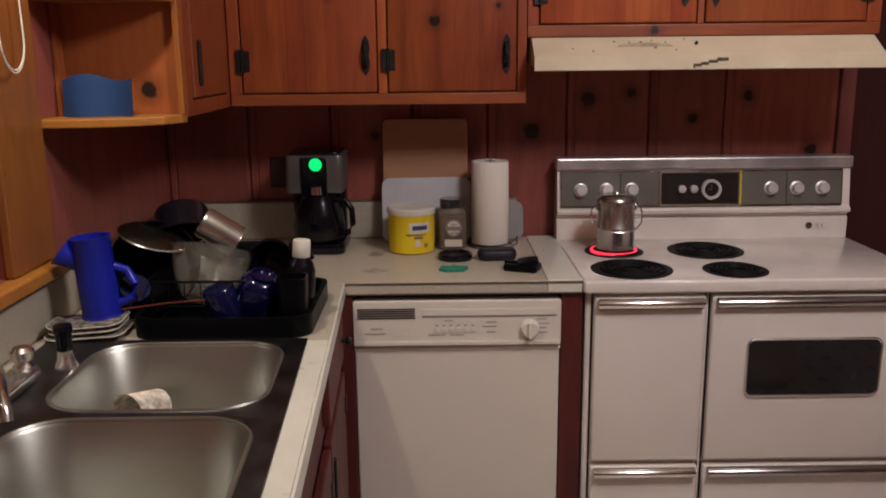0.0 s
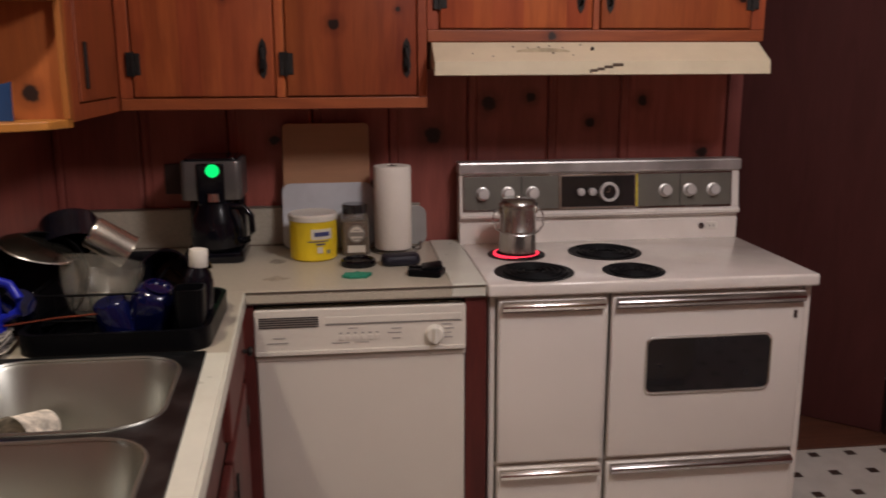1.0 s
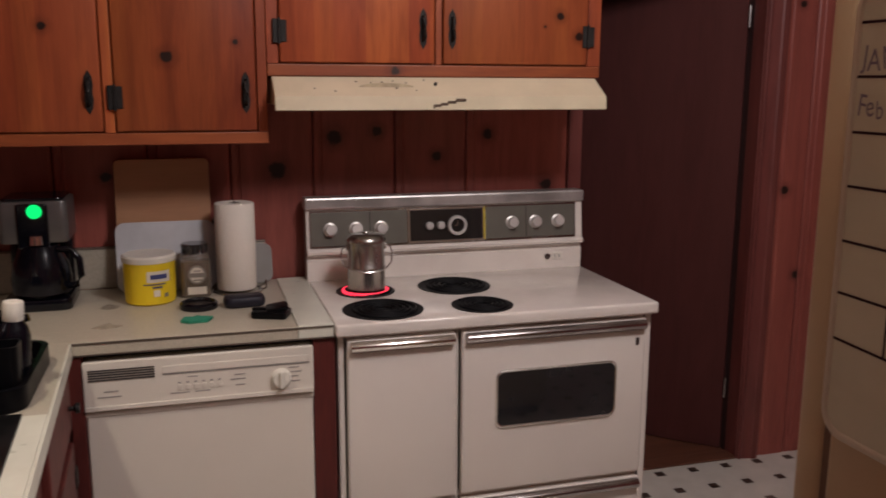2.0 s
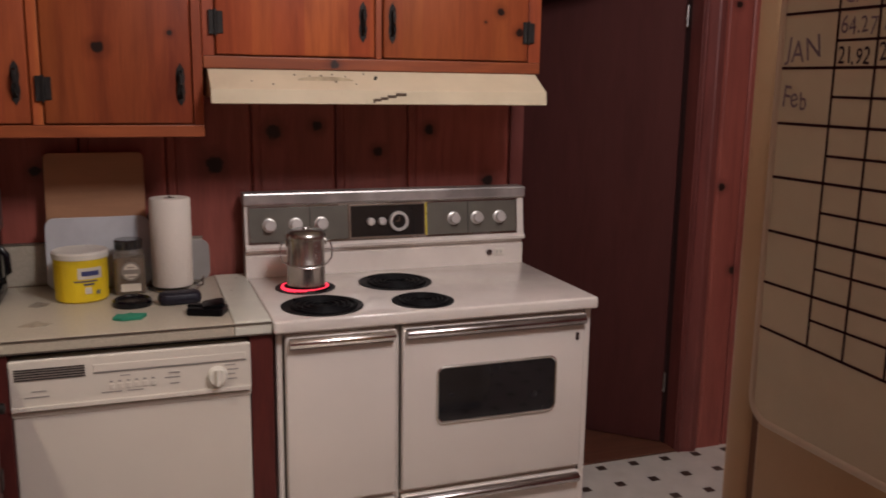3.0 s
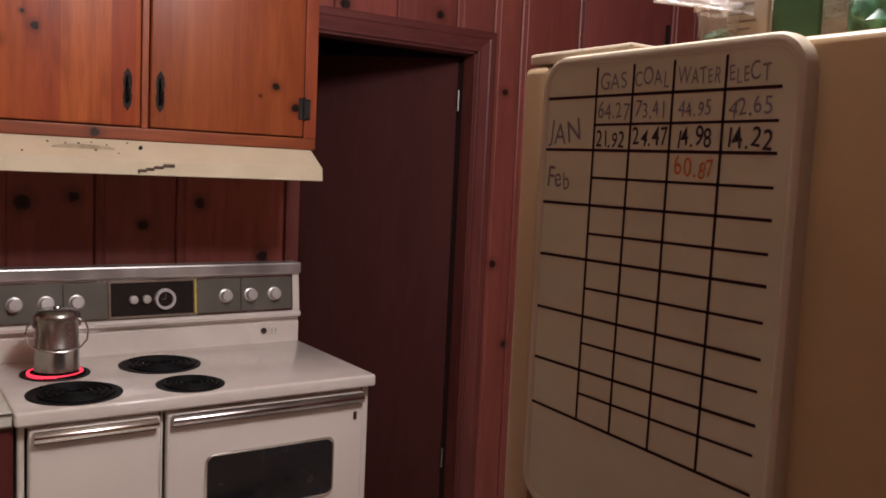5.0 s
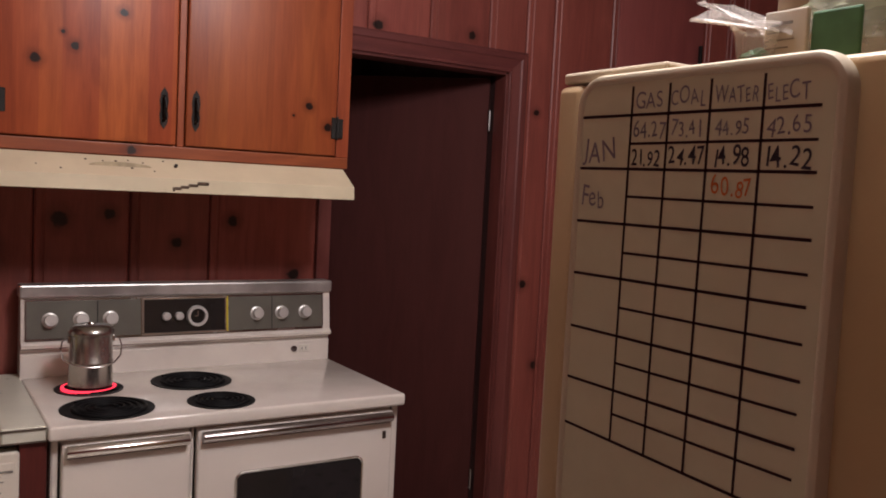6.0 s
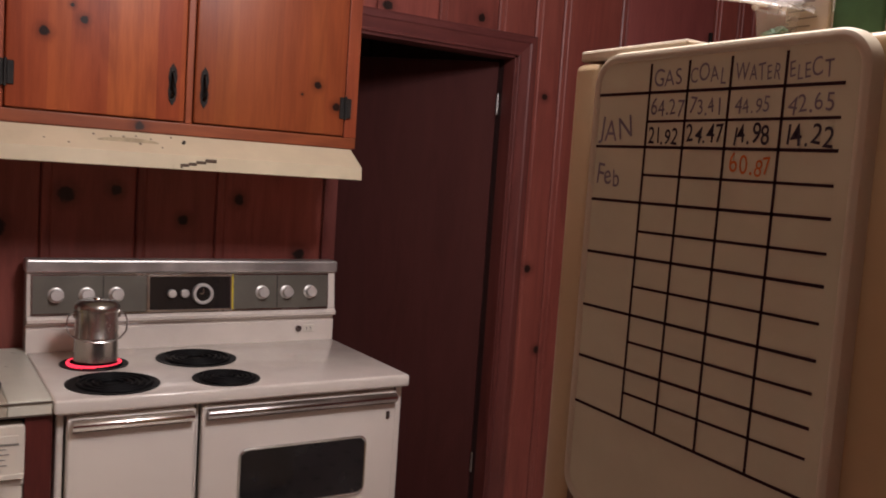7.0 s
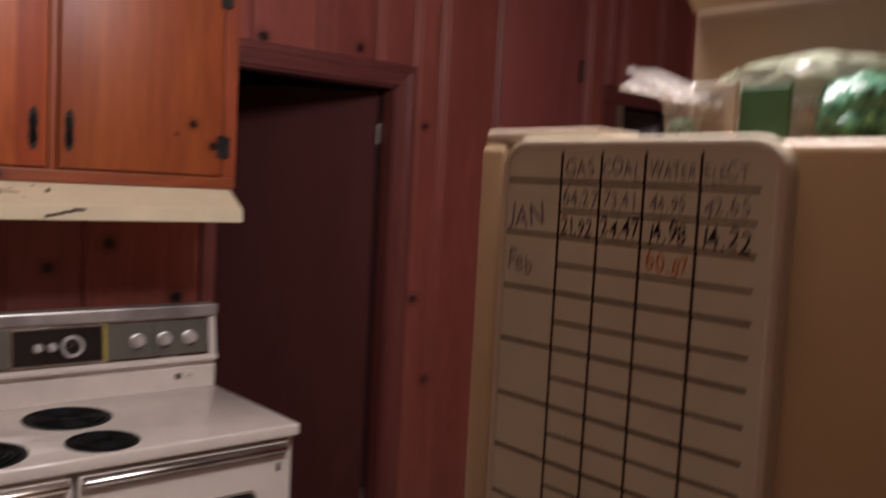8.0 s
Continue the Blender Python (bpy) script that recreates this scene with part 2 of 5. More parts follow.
tape = plain("dark_tape", (0.034, 0.014, 0.017), 0.7, gloss=0.1)
ink_black = plain("ink_black", (0.06, 0.048, 0.06), 0.9, gloss=0.0)
ink_grey = plain("ink_grey", (0.235, 0.20, 0.235), 0.9, gloss=0.0)
ink_orange = plain("ink_orange", (0.60, 0.17, 0.05), 0.9, gloss=0.0)
cover_white = plain("cover_cream", (0.70, 0.60, 0.46), 0.35)
green_paper = plain("green_label", (0.055, 0.145, 0.068), 0.5, vary=0.25, scale=18)
tray_grey = plain("grey_tray_plastic", (0.27, 0.255, 0.24), 0.4)
green_pale = plain("pale_green_label", (0.42, 0.47, 0.32), 0.45, vary=0.4, scale=22)
mint = plain("mint_jelly", (0.11, 0.33, 0.20), 0.35, vary=0.75, scale=55, dirt=(0.5, 0.55, 0.42))
card_cream = plain("cream_card", (0.26, 0.19, 0.13), 0.7, vary=0.08)
towel_cloth = plain("patterned_towel", (0.22, 0.195, 0.18), 0.95, vary=0.9, scale=62, grain=0.8)
cup_paper = plain("printed_paper_cup", (0.74, 0.66, 0.56), 0.7, vary=0.55, scale=48, dirt=(0.06, 0.06, 0.07))
cord_white = plain("white_cord", (0.75, 0.70, 0.62), 0.7)
copper = plain("orange_handle", (0.16, 0.032, 0.014), 0.4)
night_glass = plain("window_glass", (0.01, 0.012, 0.016), 0.05, coat=0.5)


def glassy(name, colour, alpha, rough=0.08):
    m, nt, b = node_mat(name)
    n = noise_of(nt, place_of(nt), 30, 4)
    nt.links.new(calc(nt, "ADD", calc(nt, "MULTIPLY", n, 0.25), alpha - 0.12), b.inputs["Alpha"])
    b.inputs["Base Color"].default_value = (*colour, 1)
    b.inputs["Roughness"].default_value, b.inputs["Coat Weight"].default_value = rough, 0.8
    bump(nt, b, n, 0.35, 0.006)
    return m


clear_plastic = glassy("clear_plastic", (0.50, 0.46, 0.38), 0.10)
green_film = glassy("green_printed_film", (0.36, 0.40, 0.26), 0.62, 0.38)
clear_bag = glassy("clear_bag", (0.70, 0.66, 0.62), 0.34, 0.12)
jar_glass = glassy("jar_glass", (0.30, 0.24, 0.18), 0.35, 0.05)


# ---- mesh helpers ----
def thing(name, place, label, category, group="", turn=0.0):
    ob = new(name)
    ob.location = place
    ob.rotation_euler[2] = radians(turn)
    return tagged(ob, label, category, group)


def part(name, bm, material, parent=None, label="", smooth=False):
    bmesh.ops.recalc_face_normals(bm, faces=bm.faces)
    me = bpy.data.meshes.new(name)
    bm.to_mesh(me)
    bm.free()
    me.materials.append(material)
    for p in me.polygons:
        p.use_smooth = smooth
    if smooth:
        me.set_sharp_from_angle(angle=radians(38))
    ob = new(name, me)
    if parent is not None:
        ob.parent = parent
    return tagged(ob, label)


def setting(name, bm, material, label="", category="wall"):
    ob = part(name, bm, material)
    return tagged(ob, label, category, kind="structure")


def add_box(bm, lo, hi, bevel=0.0, seg=2):
    """A box from corner to corner, its edges rounded."""
    made = bmesh.ops.create_cube(bm, size=1.0)["verts"]
    for v in made:
        for i in range(3):
            v.co[i] = lo[i] + (v.co[i] + 0.5) * (hi[i] - lo[i])
    if bevel:
        edges = list({e for v in made for e in v.link_edges})
        bmesh.ops.bevel(bm, geom=edges, offset=bevel, segments=seg, affect="EDGES", profile=0.5)
    return bm


def box(lo, hi, bevel=0.0, seg=2):
    return add_box(bmesh.new(), lo, hi, bevel, seg)


def boxes(*pairs, bevel=0.0):
    bm = bmesh.new()
    for lo, hi in pairs:
        add_box(bm, lo, hi, bevel, 1)
    return bm


def lathe(profile, m=None, n=32, close=True, bm=None):
    """A turned body round z from (radius, height) pairs, laid at the pose m."""
    bm = bm or bmesh.new()
    m = m or Matrix()
    rings = []
    for r, z in profile:
        if r < 1e-5:
            rings.append([bm.verts.new(m @ Vector((0, 0, z)))])
        else:
            rings.append([bm.verts.new(m @ Vector((r * math.cos(6.28318531 * i / n), r * math.sin(6.28318531 * i / n), z))) for i in range(n)])
    for a, b in zip(rings, rings[1:]):
        for i in range(n):
            j = (i + 1) % n
            if len(a) == 1 and len(b) == 1:
                continue
            if len(a) == 1:
                bm.faces.new((a[0], b[i], b[j]))
            elif len(b) == 1:
                bm.faces.new((a[i], a[j], b[0]))
            else:
                bm.faces.new((a[i], a[j], b[j], b[i]))
    if close:
        for ring in (rings[0], rings[-1]):
            if len(ring) > 1:
                bm.faces.new(ring)
    return bm


def tube(points, radius, n=8, bm=None, closed=False):
    """A round wire along points."""
    bm = bm or bmesh.new()
    pts = [Vector(p) for p in points]
    rings = []
    for i, p in enumerate(pts):
        a, b = pts[max(0, i - 1)], pts[min(len(pts) - 1, i + 1)]
        if closed:
            a, b = pts[i - 1], pts[(i + 1) % len(pts)]
        d = (b - a).normalized()
        side = d.orthogonal().normalized() if abs(d.z) > 0.95 else d.cross(Vector((0, 0, 1))).normalized()
        up = side.cross(d)
        rings.append([bm.verts.new(p + radius * (math.cos(6.28318531 * k / n) * side + math.sin(6.28318531 * k / n) * up)) for k in range(n)])
    pairs = list(zip(rings, rings[1:])) + ([(rings[-1], rings[0])] if closed else [])
    for a, b in pairs:
        for k in range(n):
            bm.faces.new((a[k], a[(k + 1) % n], b[(k + 1) % n], b[k]))
    if not closed:
        bm.faces.new(rings[0])
        bm.faces.new(rings[-1])
    return bm


def arc(centre, radius, a0, a1, n, plane="xz"):
    out = []
    for i in range(n + 1):
        a = radians(a0 + (a1 - a0) * i / n)
        c, s = radius * math.cos(a), radius * math.sin(a)
        off = {"xz": (c, 0, s), "xy": (c, s, 0), "yz": (0, c, s)}[plane]
        out.append(Vector(centre) + Vector(off))
    return out


def slab(outline, z0, z1, bevel=0.0):
    """A flat body of the given outline in x and y."""
    bm = bmesh.new()
    low = [bm.verts.new((x, y, z0)) for x, y in outline]
    f = bm.faces.new(low)
    up = bmesh.ops.extrude_face_region(bm, geom=[f])["geom"]
    for v in up:
        if isinstance(v, bmesh.types.BMVert):
            v.co.z = z1
    if bevel:
        rim = [e for e in bm.edges if abs(e.verts[0].co.z - e.verts[1].co.z) < 1e-6]
        bmesh.ops.bevel(bm, geom=rim, offset=bevel, segments=2, affect="EDGES", profile=0.5)
    return bm


def rounded(x0, y0, x1, y1, r, n=6):
    pts = []
    for cx, cy, a in ((x1 - r, y1 - r, 0), (x0 + r, y1 - r, 90), (x0 + r, y0 + r, 180), (x1 - r, y0 + r, 270)):
        for i in range(n + 1):
            t = radians(a + 90 * i / n)
            pts.append((cx + r * math.cos(t), cy + r * math.sin(t)))
    return pts


def turned(bm, m):
    bmesh.ops.transform(bm, matrix=m, verts=bm.verts)
    return bm


FACE_FRONT = Matrix(((1, 0, 0, 0), (0, 0, -1, 0), (0, 1, 0, 0), (0, 0, 0, 1)))  # slab x,y to wall x,z; its top looks to -y
FACE_LEFT = Matrix(((0, 0, -1, 0), (-1, 0, 0, 0), (0, 1, 0, 0), (0, 0, 0, 1)))  # slab x,y to -y,z; its top looks to -x


# ---- the room ----
CEIL, LEFT, RIGHT, REAR = 2.8, -1.38, 3.9, -5.2
DOOR_L, DOOR_R, DOOR_H = 1.043, 1.822, 2.045
DOOR2_L, DOOR2_R, DOOR2_H = 3.28, 3.8, 2.12

floor = setting("floor", box((LEFT - 0.1, REAR - 0.1, -0.05), (RIGHT + 0.1, 0.05, 0.0)), vinyl, "white sheet vinyl floor with small brown square insets", "floor")
setting("hall_floor", box((LEFT, 0.05, -0.05), (RIGHT + 0.1, 2.4, 0.004)), hall_wood, "dark brown wooden hall floor beyond the doorway", "floor")
setting("ceiling", box((LEFT - 0.1, REAR - 0.1, CEIL), (RIGHT + 0.1, 2.5, CEIL + 0.1)), ceiling_paint, "plain off-white ceiling", "ceiling")
wall_back = setting("wall_back", boxes(((LEFT - 0.1, 0.016, 0), (DOOR_L, 0.12, CEIL)), ((DOOR_L, 0.016, DOOR_H), (DOOR_R, 0.12, CEIL)),
                                       ((DOOR_R, 0.016, 0), (DOOR2_L, 0.12, CEIL)), ((DOOR2_L, 0.016, DOOR2_H), (DOOR2_R, 0.12, CEIL)),
                                       ((DOOR2_R, 0.016, 0), (RIGHT + 0.1, 0.12, CEIL))), groove_dark, "knotty pine panelled kitchen wall stained dark red", "wall")
WIN_Y0, WIN_Y1, WIN_Z0, WIN_Z1 = -2.15, -1.20, 1.075, 2.1
wall_left = setting("wall_left", boxes(((LEFT - 0.12, REAR, 0), (LEFT, WIN_Y0, CEIL)), ((LEFT - 0.12, WIN_Y0, 0), (LEFT, WIN_Y1, WIN_Z0)),
                                       ((LEFT - 0.12, WIN_Y0, WIN_Z1), (LEFT, WIN_Y1, CEIL)), ((LEFT - 0.12, WIN_Y1, 0), (LEFT, 0.016, CEIL))),
                    wall_wood, "dark stained pine wall with a window over the sink", "wall")
setting("wall_right", box((RIGHT, REAR, 0), (RIGHT + 0.1, 0.016, CEIL)), wall_wood, "dark stained pine side wall", "wall")
setting("wall_rear", box((LEFT, REAR - 0.1, 0), (RIGHT, REAR, CEIL)), wall_wood, "dark stained pine rear wall", "wall")
setting("hall_wall", boxes(((LEFT, 2.4, 0), (RIGHT + 0.1, 2.5, CEIL)), ((LEFT - 0.1, 0.12, 0), (LEFT, 2.4, CEIL)), ((RIGHT, 0.12, 0), (RIGHT + 0.1, 2.4, CEIL)),
                           ((2.35, 0.12, 0), (2.42, 2.4, CEIL))), hall_paint, "dim painted hall walls beyond the doorways", "wall")

# trim of the first doorway
trim = setting("trim", box((DOOR_L - 0.052, -0.012, 0), (DOOR_L, 0.125, DOOR_H), 0.004), trim_wood, "red-brown pine door casing", "trim")
part("jamb", box((DOOR_R - 0.004, -0.004, 0), (DOOR_R + 0.03, 0.075, DOOR_H), 0.003), trim_wood, trim)
part("head_jamb", box((DOOR_L, -0.004, DOOR_H - 0.004), (DOOR_R - 0.0045, 0.075, DOOR_H + 0.02), 0.003), header_wood, trim)
MOULD = ((0.0, -0.004), (0.0, 0.010), (0.004, 0.014), (0.010, 0.012), (0.014, 0.009), (0.020, 0.010), (0.052, 0.017), (0.058, 0.022), (0.078, 0.024), (0.086, 0.019), (0.088, -0.004))


def moulding(name, path, material):
    """A door casing of one moulded section, mitred: path gives, end by end, how the inner and outer edge lie in x and z."""
    bm = bmesh.new()
    ends = [[bm.verts.new((x + w * dx, -d, z + w * dz)) for w, d in MOULD] for x, z, dx, dz in path]
    for a, b in zip(ends[0], ends[0][1:]):
        k = ends[0].index(a)
        bm.faces.new((a, b, ends[1][k + 1], ends[1][k]))
    bm.faces.new((ends[0][-1], ends[0][0], ends[1][0], ends[1][-1]))
    bm.faces.new(ends[0])
    bm.faces.new(ends[1])
    return part(name, bm, material, trim)


moulding("casing", ((DOOR_R + 0.008, 0.0, 1, 0), (DOOR_R + 0.008, DOOR_H + 0.008, 1, 1)), trim_wood)
moulding("header", ((DOOR_L - 0.052, DOOR_H + 0.008, 0, 1), (DOOR_R + 0.008, DOOR_H + 0.008, 1, 1)), header_wood)
part("casing", box((DOOR2_L - 0.11, -0.014, 0), (DOOR2_L - 0.02, 0.006, DOOR2_H + 0.004), 0.005), trim_wood, trim)
part("jamb", box((DOOR2_L - 0.02, -0.01, 0), (DOOR2_L + 0.03, 0.125, DOOR2_H), 0.004), card_cream, trim, "pale painted jamb")
part("header", box((DOOR2_L - 0.14, -0.02, DOOR2_H), (DOOR2_R + 0.1, 0.125, DOOR2_H + 0.09), 0.006), header_wood, trim)
part("threshold", box((DOOR_L, -0.005, 0.0), (DOOR_R, 0.07, 0.012), 0.005), hall_wood, trim)

cupboard = thing("built_in_cupboard", (0, 0, 0), "flush dark red stained cupboard door set in the panelled wall", "cupboard")
leaf = part("door", box((2.425, -0.016, 0.12), (2.972, -0.001, 2.62), 0.004), cupboard_wood, cupboard, smooth=True)
part("pull", slab(rounded(2.942, -0.034, 2.958, -0.016, 0.005), 2.195, 2.305, 0.004), iron, leaf, "black iron pull", True)

# the dark door, hinged at the far jamb and swung back
door_1 = tagged(new("door_1"), "flat dark brown wooden door standing ajar", "door", kind="structure")
door_1.location = (DOOR_R - 0.014, 0.098, 0.008)
door_1.rotation_euler[2] = radians(-43)
part("leaf", box((-0.745, 0, 0), (0, 0.036, DOOR_H - 0.02), 0.003), door_wood, door_1)
for z in (0.24, 1.80):
    part("hinge", lathe([(0.006, 0), (0.007, 0.004), (0.007, 0.086), (0.006, 0.09)], pose(0.006, -0.006, z), 12), chrome_worn, door_1, "steel butt hinge")

# window over the sink
window_1 = tagged(new("window_1"), "honey pine framed window above the sink at night", "window", kind="structure")
part("casing", box((LEFT, WIN_Y1 - 0.01, WIN_Z0 + 0.004), (LEFT + 0.022, WIN_Y1 + 0.205, WIN_Z1 + 0.1), 0.004), gold_wood, window_1)
part("casing", box((LEFT, WIN_Y0 - 0.1, WIN_Z0 + 0.004), (LEFT + 0.022, WIN_Y0 + 0.01, WIN_Z1 + 0.1), 0.004), gold_wood, window_1)
part("casing", box((LEFT, WIN_Y0 + 0.01, WIN_Z1), (LEFT + 0.022, WIN_Y1 - 0.01, WIN_Z1 + 0.1), 0.004), gold_shelf, window_1)
part("sill", box((LEFT, WIN_Y0 - 0.12, WIN_Z0 - 0.032), (LEFT + 0.05, WIN_Y1 + 0.225, WIN_Z0 + 0.002), 0.006), gold_shelf, window_1)
part("sash", boxes(((LEFT - 0.09, WIN_Y0, WIN_Z0), (LEFT - 0.05, WIN_Y0 + 0.05, WIN_Z1)), ((LEFT - 0.09, WIN_Y1 - 0.05, WIN_Z0), (LEFT - 0.05, WIN_Y1, WIN_Z1)),
                   ((LEFT - 0.09, WIN_Y0 + 0.05, WIN_Z0), (LEFT - 0.05, WIN_Y1 - 0.05, WIN_Z0 + 0.05)), ((LEFT - 0.09, WIN_Y0 + 0.05, WIN_Z1 - 0.05), (LEFT - 0.05, WIN_Y1 - 0.05, WIN_Z1)),
                   ((LEFT - 0.09, WIN_Y0 + 0.05, 1.57), (LEFT - 0.05, WIN_Y1 - 0.05, 1.61))), gold_wood, window_1)
part("pane", box((LEFT - 0.075, WIN_Y0 + 0.05, WIN_Z0 + 0.05), (LEFT - 0.07, WIN_Y1 - 0.05, WIN_Z1 - 0.05)), night_glass, window_1)
cord = thing("blind_cord", (LEFT + 0.05, -1.13, 1.56), "thin white looped blind cord hanging by the window", "cord")
for k in range(2):
    loop = [(0, 0.002 + 0.006 * k, 0.55), (0.002, 0.008 + 0.005 * k, 0.35), (0.004, 0.015, 0.18)] + [(0.006, 0.016 - 0.055 + (0.055 - 0.002 * k) * math.cos(a), 0.04 - (0.075 - 0.006 * k) * math.sin(a)) for a in [radians(10 * q) for q in range(0, 19)]] + [(0.004, -0.098, 0.2), (0.0, -0.10, 0.55)]
    part("cord_loop", tube(loop, 0.0017, 6), cord_white, cord, smooth=True)

# ---- worktops, sink, base cabinets ----
TOP = 0.914
SX0, SX1, SY0, SY1 = -1.325, -0.752, -2.02, -1.168
worktop = thing("worktop", (0, 0, 0), "worn beige laminate worktop with a metal edge strip", "worktop")
part("back_run", box((LEFT + 0.02, -0.65, TOP - 0.038), (-0.108, -0.022, TOP), 0.003), laminate, worktop)
part("end_strip", box((-0.1075, -0.65, TOP - 0.038), (-0.006, -0.022, TOP + 0.003), 0.004), laminate_pale, worktop, "paler laminate end piece")
part("left_run", boxes(((LEFT + 0.02, SY1, TOP - 0.038), (-0.70, -0.6505, TOP)), ((LEFT + 0.02, -3.6, TOP - 0.038), (SX1, SY0, TOP)),
                       ((LEFT + 0.02, SY0, TOP - 0.038), (SX0, SY1, TOP))), laminate, worktop)
part("sink_front_strip", box((SX1, -2.6, TOP - 0.038), (-0.70, SY1, TOP + 0.002), 0.001), laminate_pale, worktop, "pale laminate strip before the sink")
part("edge_strip", box((-0.7005, -0.653, TOP - 0.006), (-0.006, -0.650, TOP - 0.002)), edge_metal, worktop, "thin dull metal edge strip")
part("edge_strip", box((-0.704, -0.653, TOP - 0.038), (-0.006, -0.6495, TOP - 0.034)), edge_metal, worktop)
part("front_edge", box((-0.7, -3.6, TOP - 0.042), (-0.694, -0.653, TOP - 0.001), 0.001), laminate_pale, worktop)
part("backsplash", box((LEFT + 0.02, -0.022, TOP), (-0.140, 0.0, TOP + 0.132), 0.004), laminate, worktop)
part("backsplash", box((LEFT, -3.6, TOP), (LEFT + 0.02, -0.022, TOP + 0.115), 0.004), laminate, worktop)
part("splash_cap", box((LEFT + 0.02, -0.024, TOP + 0.132), (-0.140, 0.0, TOP + 0.138), 0.002), edge_metal, worktop)
part("splash_cap", box((LEFT, -3.6, TOP + 0.115), (LEFT + 0.022, -0.024, TOP + 0.121), 0.002), edge_metal, worktop)


def bowl(x0, y0, x1, y1, deep, bm):
    """A pressed sink bowl: rounded corners, sloping sides, a drain."""
    rows = [(0.0, 0.0, 0.095), (0.006, -0.008, 0.092), (0.02, -deep + 0.045, 0.085), (0.034, -deep + 0.014, 0.078), (0.065, -deep, 0.06), (0.15, -deep - 0.004, 0.03)]
    rings = []
    for inset, z, r in rows:
        rings.append([bm.verts.new((x, y, TOP + 0.006 + z)) for x, y in rounded(x0 + inset, y0 + inset, x1 - inset, y1 - inset, r, 8)])
    n = len(rings[0])
    for a, b in zip(rings, rings[1:]):
        for i in range(n):
            bm.faces.new((a[i], a[(i + 1) % n], b[(i + 1) % n], b[i]))
    bm.faces.new(rings[-1])


sink = thing("kitchen_sink", (0, 0, 0), "double-bowl stainless steel sink set in the worktop", "sink")
B1, B2 = (-1.190, -1.575, -0.795, -1.192), (-1.190, -1.995, -0.795, -1.612)
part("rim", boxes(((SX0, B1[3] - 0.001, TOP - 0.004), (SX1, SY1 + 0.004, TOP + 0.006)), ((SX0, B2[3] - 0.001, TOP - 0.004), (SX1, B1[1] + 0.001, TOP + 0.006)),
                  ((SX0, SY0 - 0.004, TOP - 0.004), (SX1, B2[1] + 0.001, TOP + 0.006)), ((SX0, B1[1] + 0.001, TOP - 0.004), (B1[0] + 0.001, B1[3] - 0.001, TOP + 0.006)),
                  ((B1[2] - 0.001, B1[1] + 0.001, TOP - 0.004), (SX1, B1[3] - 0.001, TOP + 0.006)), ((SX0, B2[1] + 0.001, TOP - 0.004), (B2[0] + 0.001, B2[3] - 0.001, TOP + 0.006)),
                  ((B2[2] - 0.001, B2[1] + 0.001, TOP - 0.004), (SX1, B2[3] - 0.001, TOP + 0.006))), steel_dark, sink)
for b in (B1, B2):
    bm = bmesh.new()
    bowl(*b, 0.165, bm)
    basin = part("basin", bm, steel, sink, "brushed steel bowl", True)
    part("drain", lathe([(0.0, 0.0), (0.03, 0.0), (0.042, 0.004), (0.045, 0.001)], pose((b[0] + b[2]) / 2, (b[1] + b[3]) / 2, TOP - 0.158), 24, False), chrome_worn, basin, smooth=True)
    part("rolled_edge", tube([(x, y, TOP + 0.006) for x, y in rounded(b[0] - 0.001, b[1] - 0.001, b[2] + 0.001, b[3] + 0.001, 0.096, 8)], 0.004, 6, closed=True), steel, basin, smooth=True)

for b in (B1, B2):
    for cx, cy, a in ((b[2], b[3], 0), (b[0], b[3], 90), (b[0], b[1], 180), (b[2], b[1], 270)):
        ox, oy = cx + (0.095 if a in (90, 180) else -0.095), cy + (0.095 if a > 100 else -0.095)
        fan = [(cx, cy)] + [(ox + 0.095 * math.cos(radians(a + 10 * k)), oy + 0.095 * math.sin(radians(a + 10 * k))) for k in range(10)]
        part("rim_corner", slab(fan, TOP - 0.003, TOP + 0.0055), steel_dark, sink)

faucet = thing("faucet", (-1.262, -1.50, TOP + 0.006), "chrome two-handle kitchen faucet behind the sink", "faucet")
part("base_plate", slab(rounded(-0.03, -0.12, 0.03, 0.12, 0.028), 0, 0.022, 0.006), chrome, faucet, smooth=True)
part("spout", tube([(0, 0, 0.02), (0, -0.004, 0.045), (0.012, -0.028, 0.062), (0.045, -0.09, 0.070), (0.080, -0.155, 0.064), (0.098, -0.185, 0.050), (0.102, -0.192, 0.032)], 0.012, 12), chrome, faucet, smooth=True)
for y in (-0.09, 0.09):
    part("tap_handle", lathe([(0.02, 0.02), (0.021, 0.03), (0.014, 0.038), (0.022, 0.045), (0.024, 0.062), (0.016, 0.070), (0, 0.071)], pose(0, y, 0), 20), chrome, faucet, smooth=True)
sprayer = thing("sink_sprayer", (-1.205, -1.345, TOP + 0.006), "black and chrome pull-out sink sprayer", "sprayer")
part("collar", lathe([(0.024, 0), (0.024, 0.008), (0.017, 0.02), (0.015, 0.04)], None, 20), chrome, sprayer, smooth=True)
part("head", lathe([(0.015, 0.04), (0.017, 0.05), (0.016, 0.07), (0.020, 0.085), (0.018, 0.095), (0, 0.096)], None, 20), blackplastic, sprayer, smooth=True)

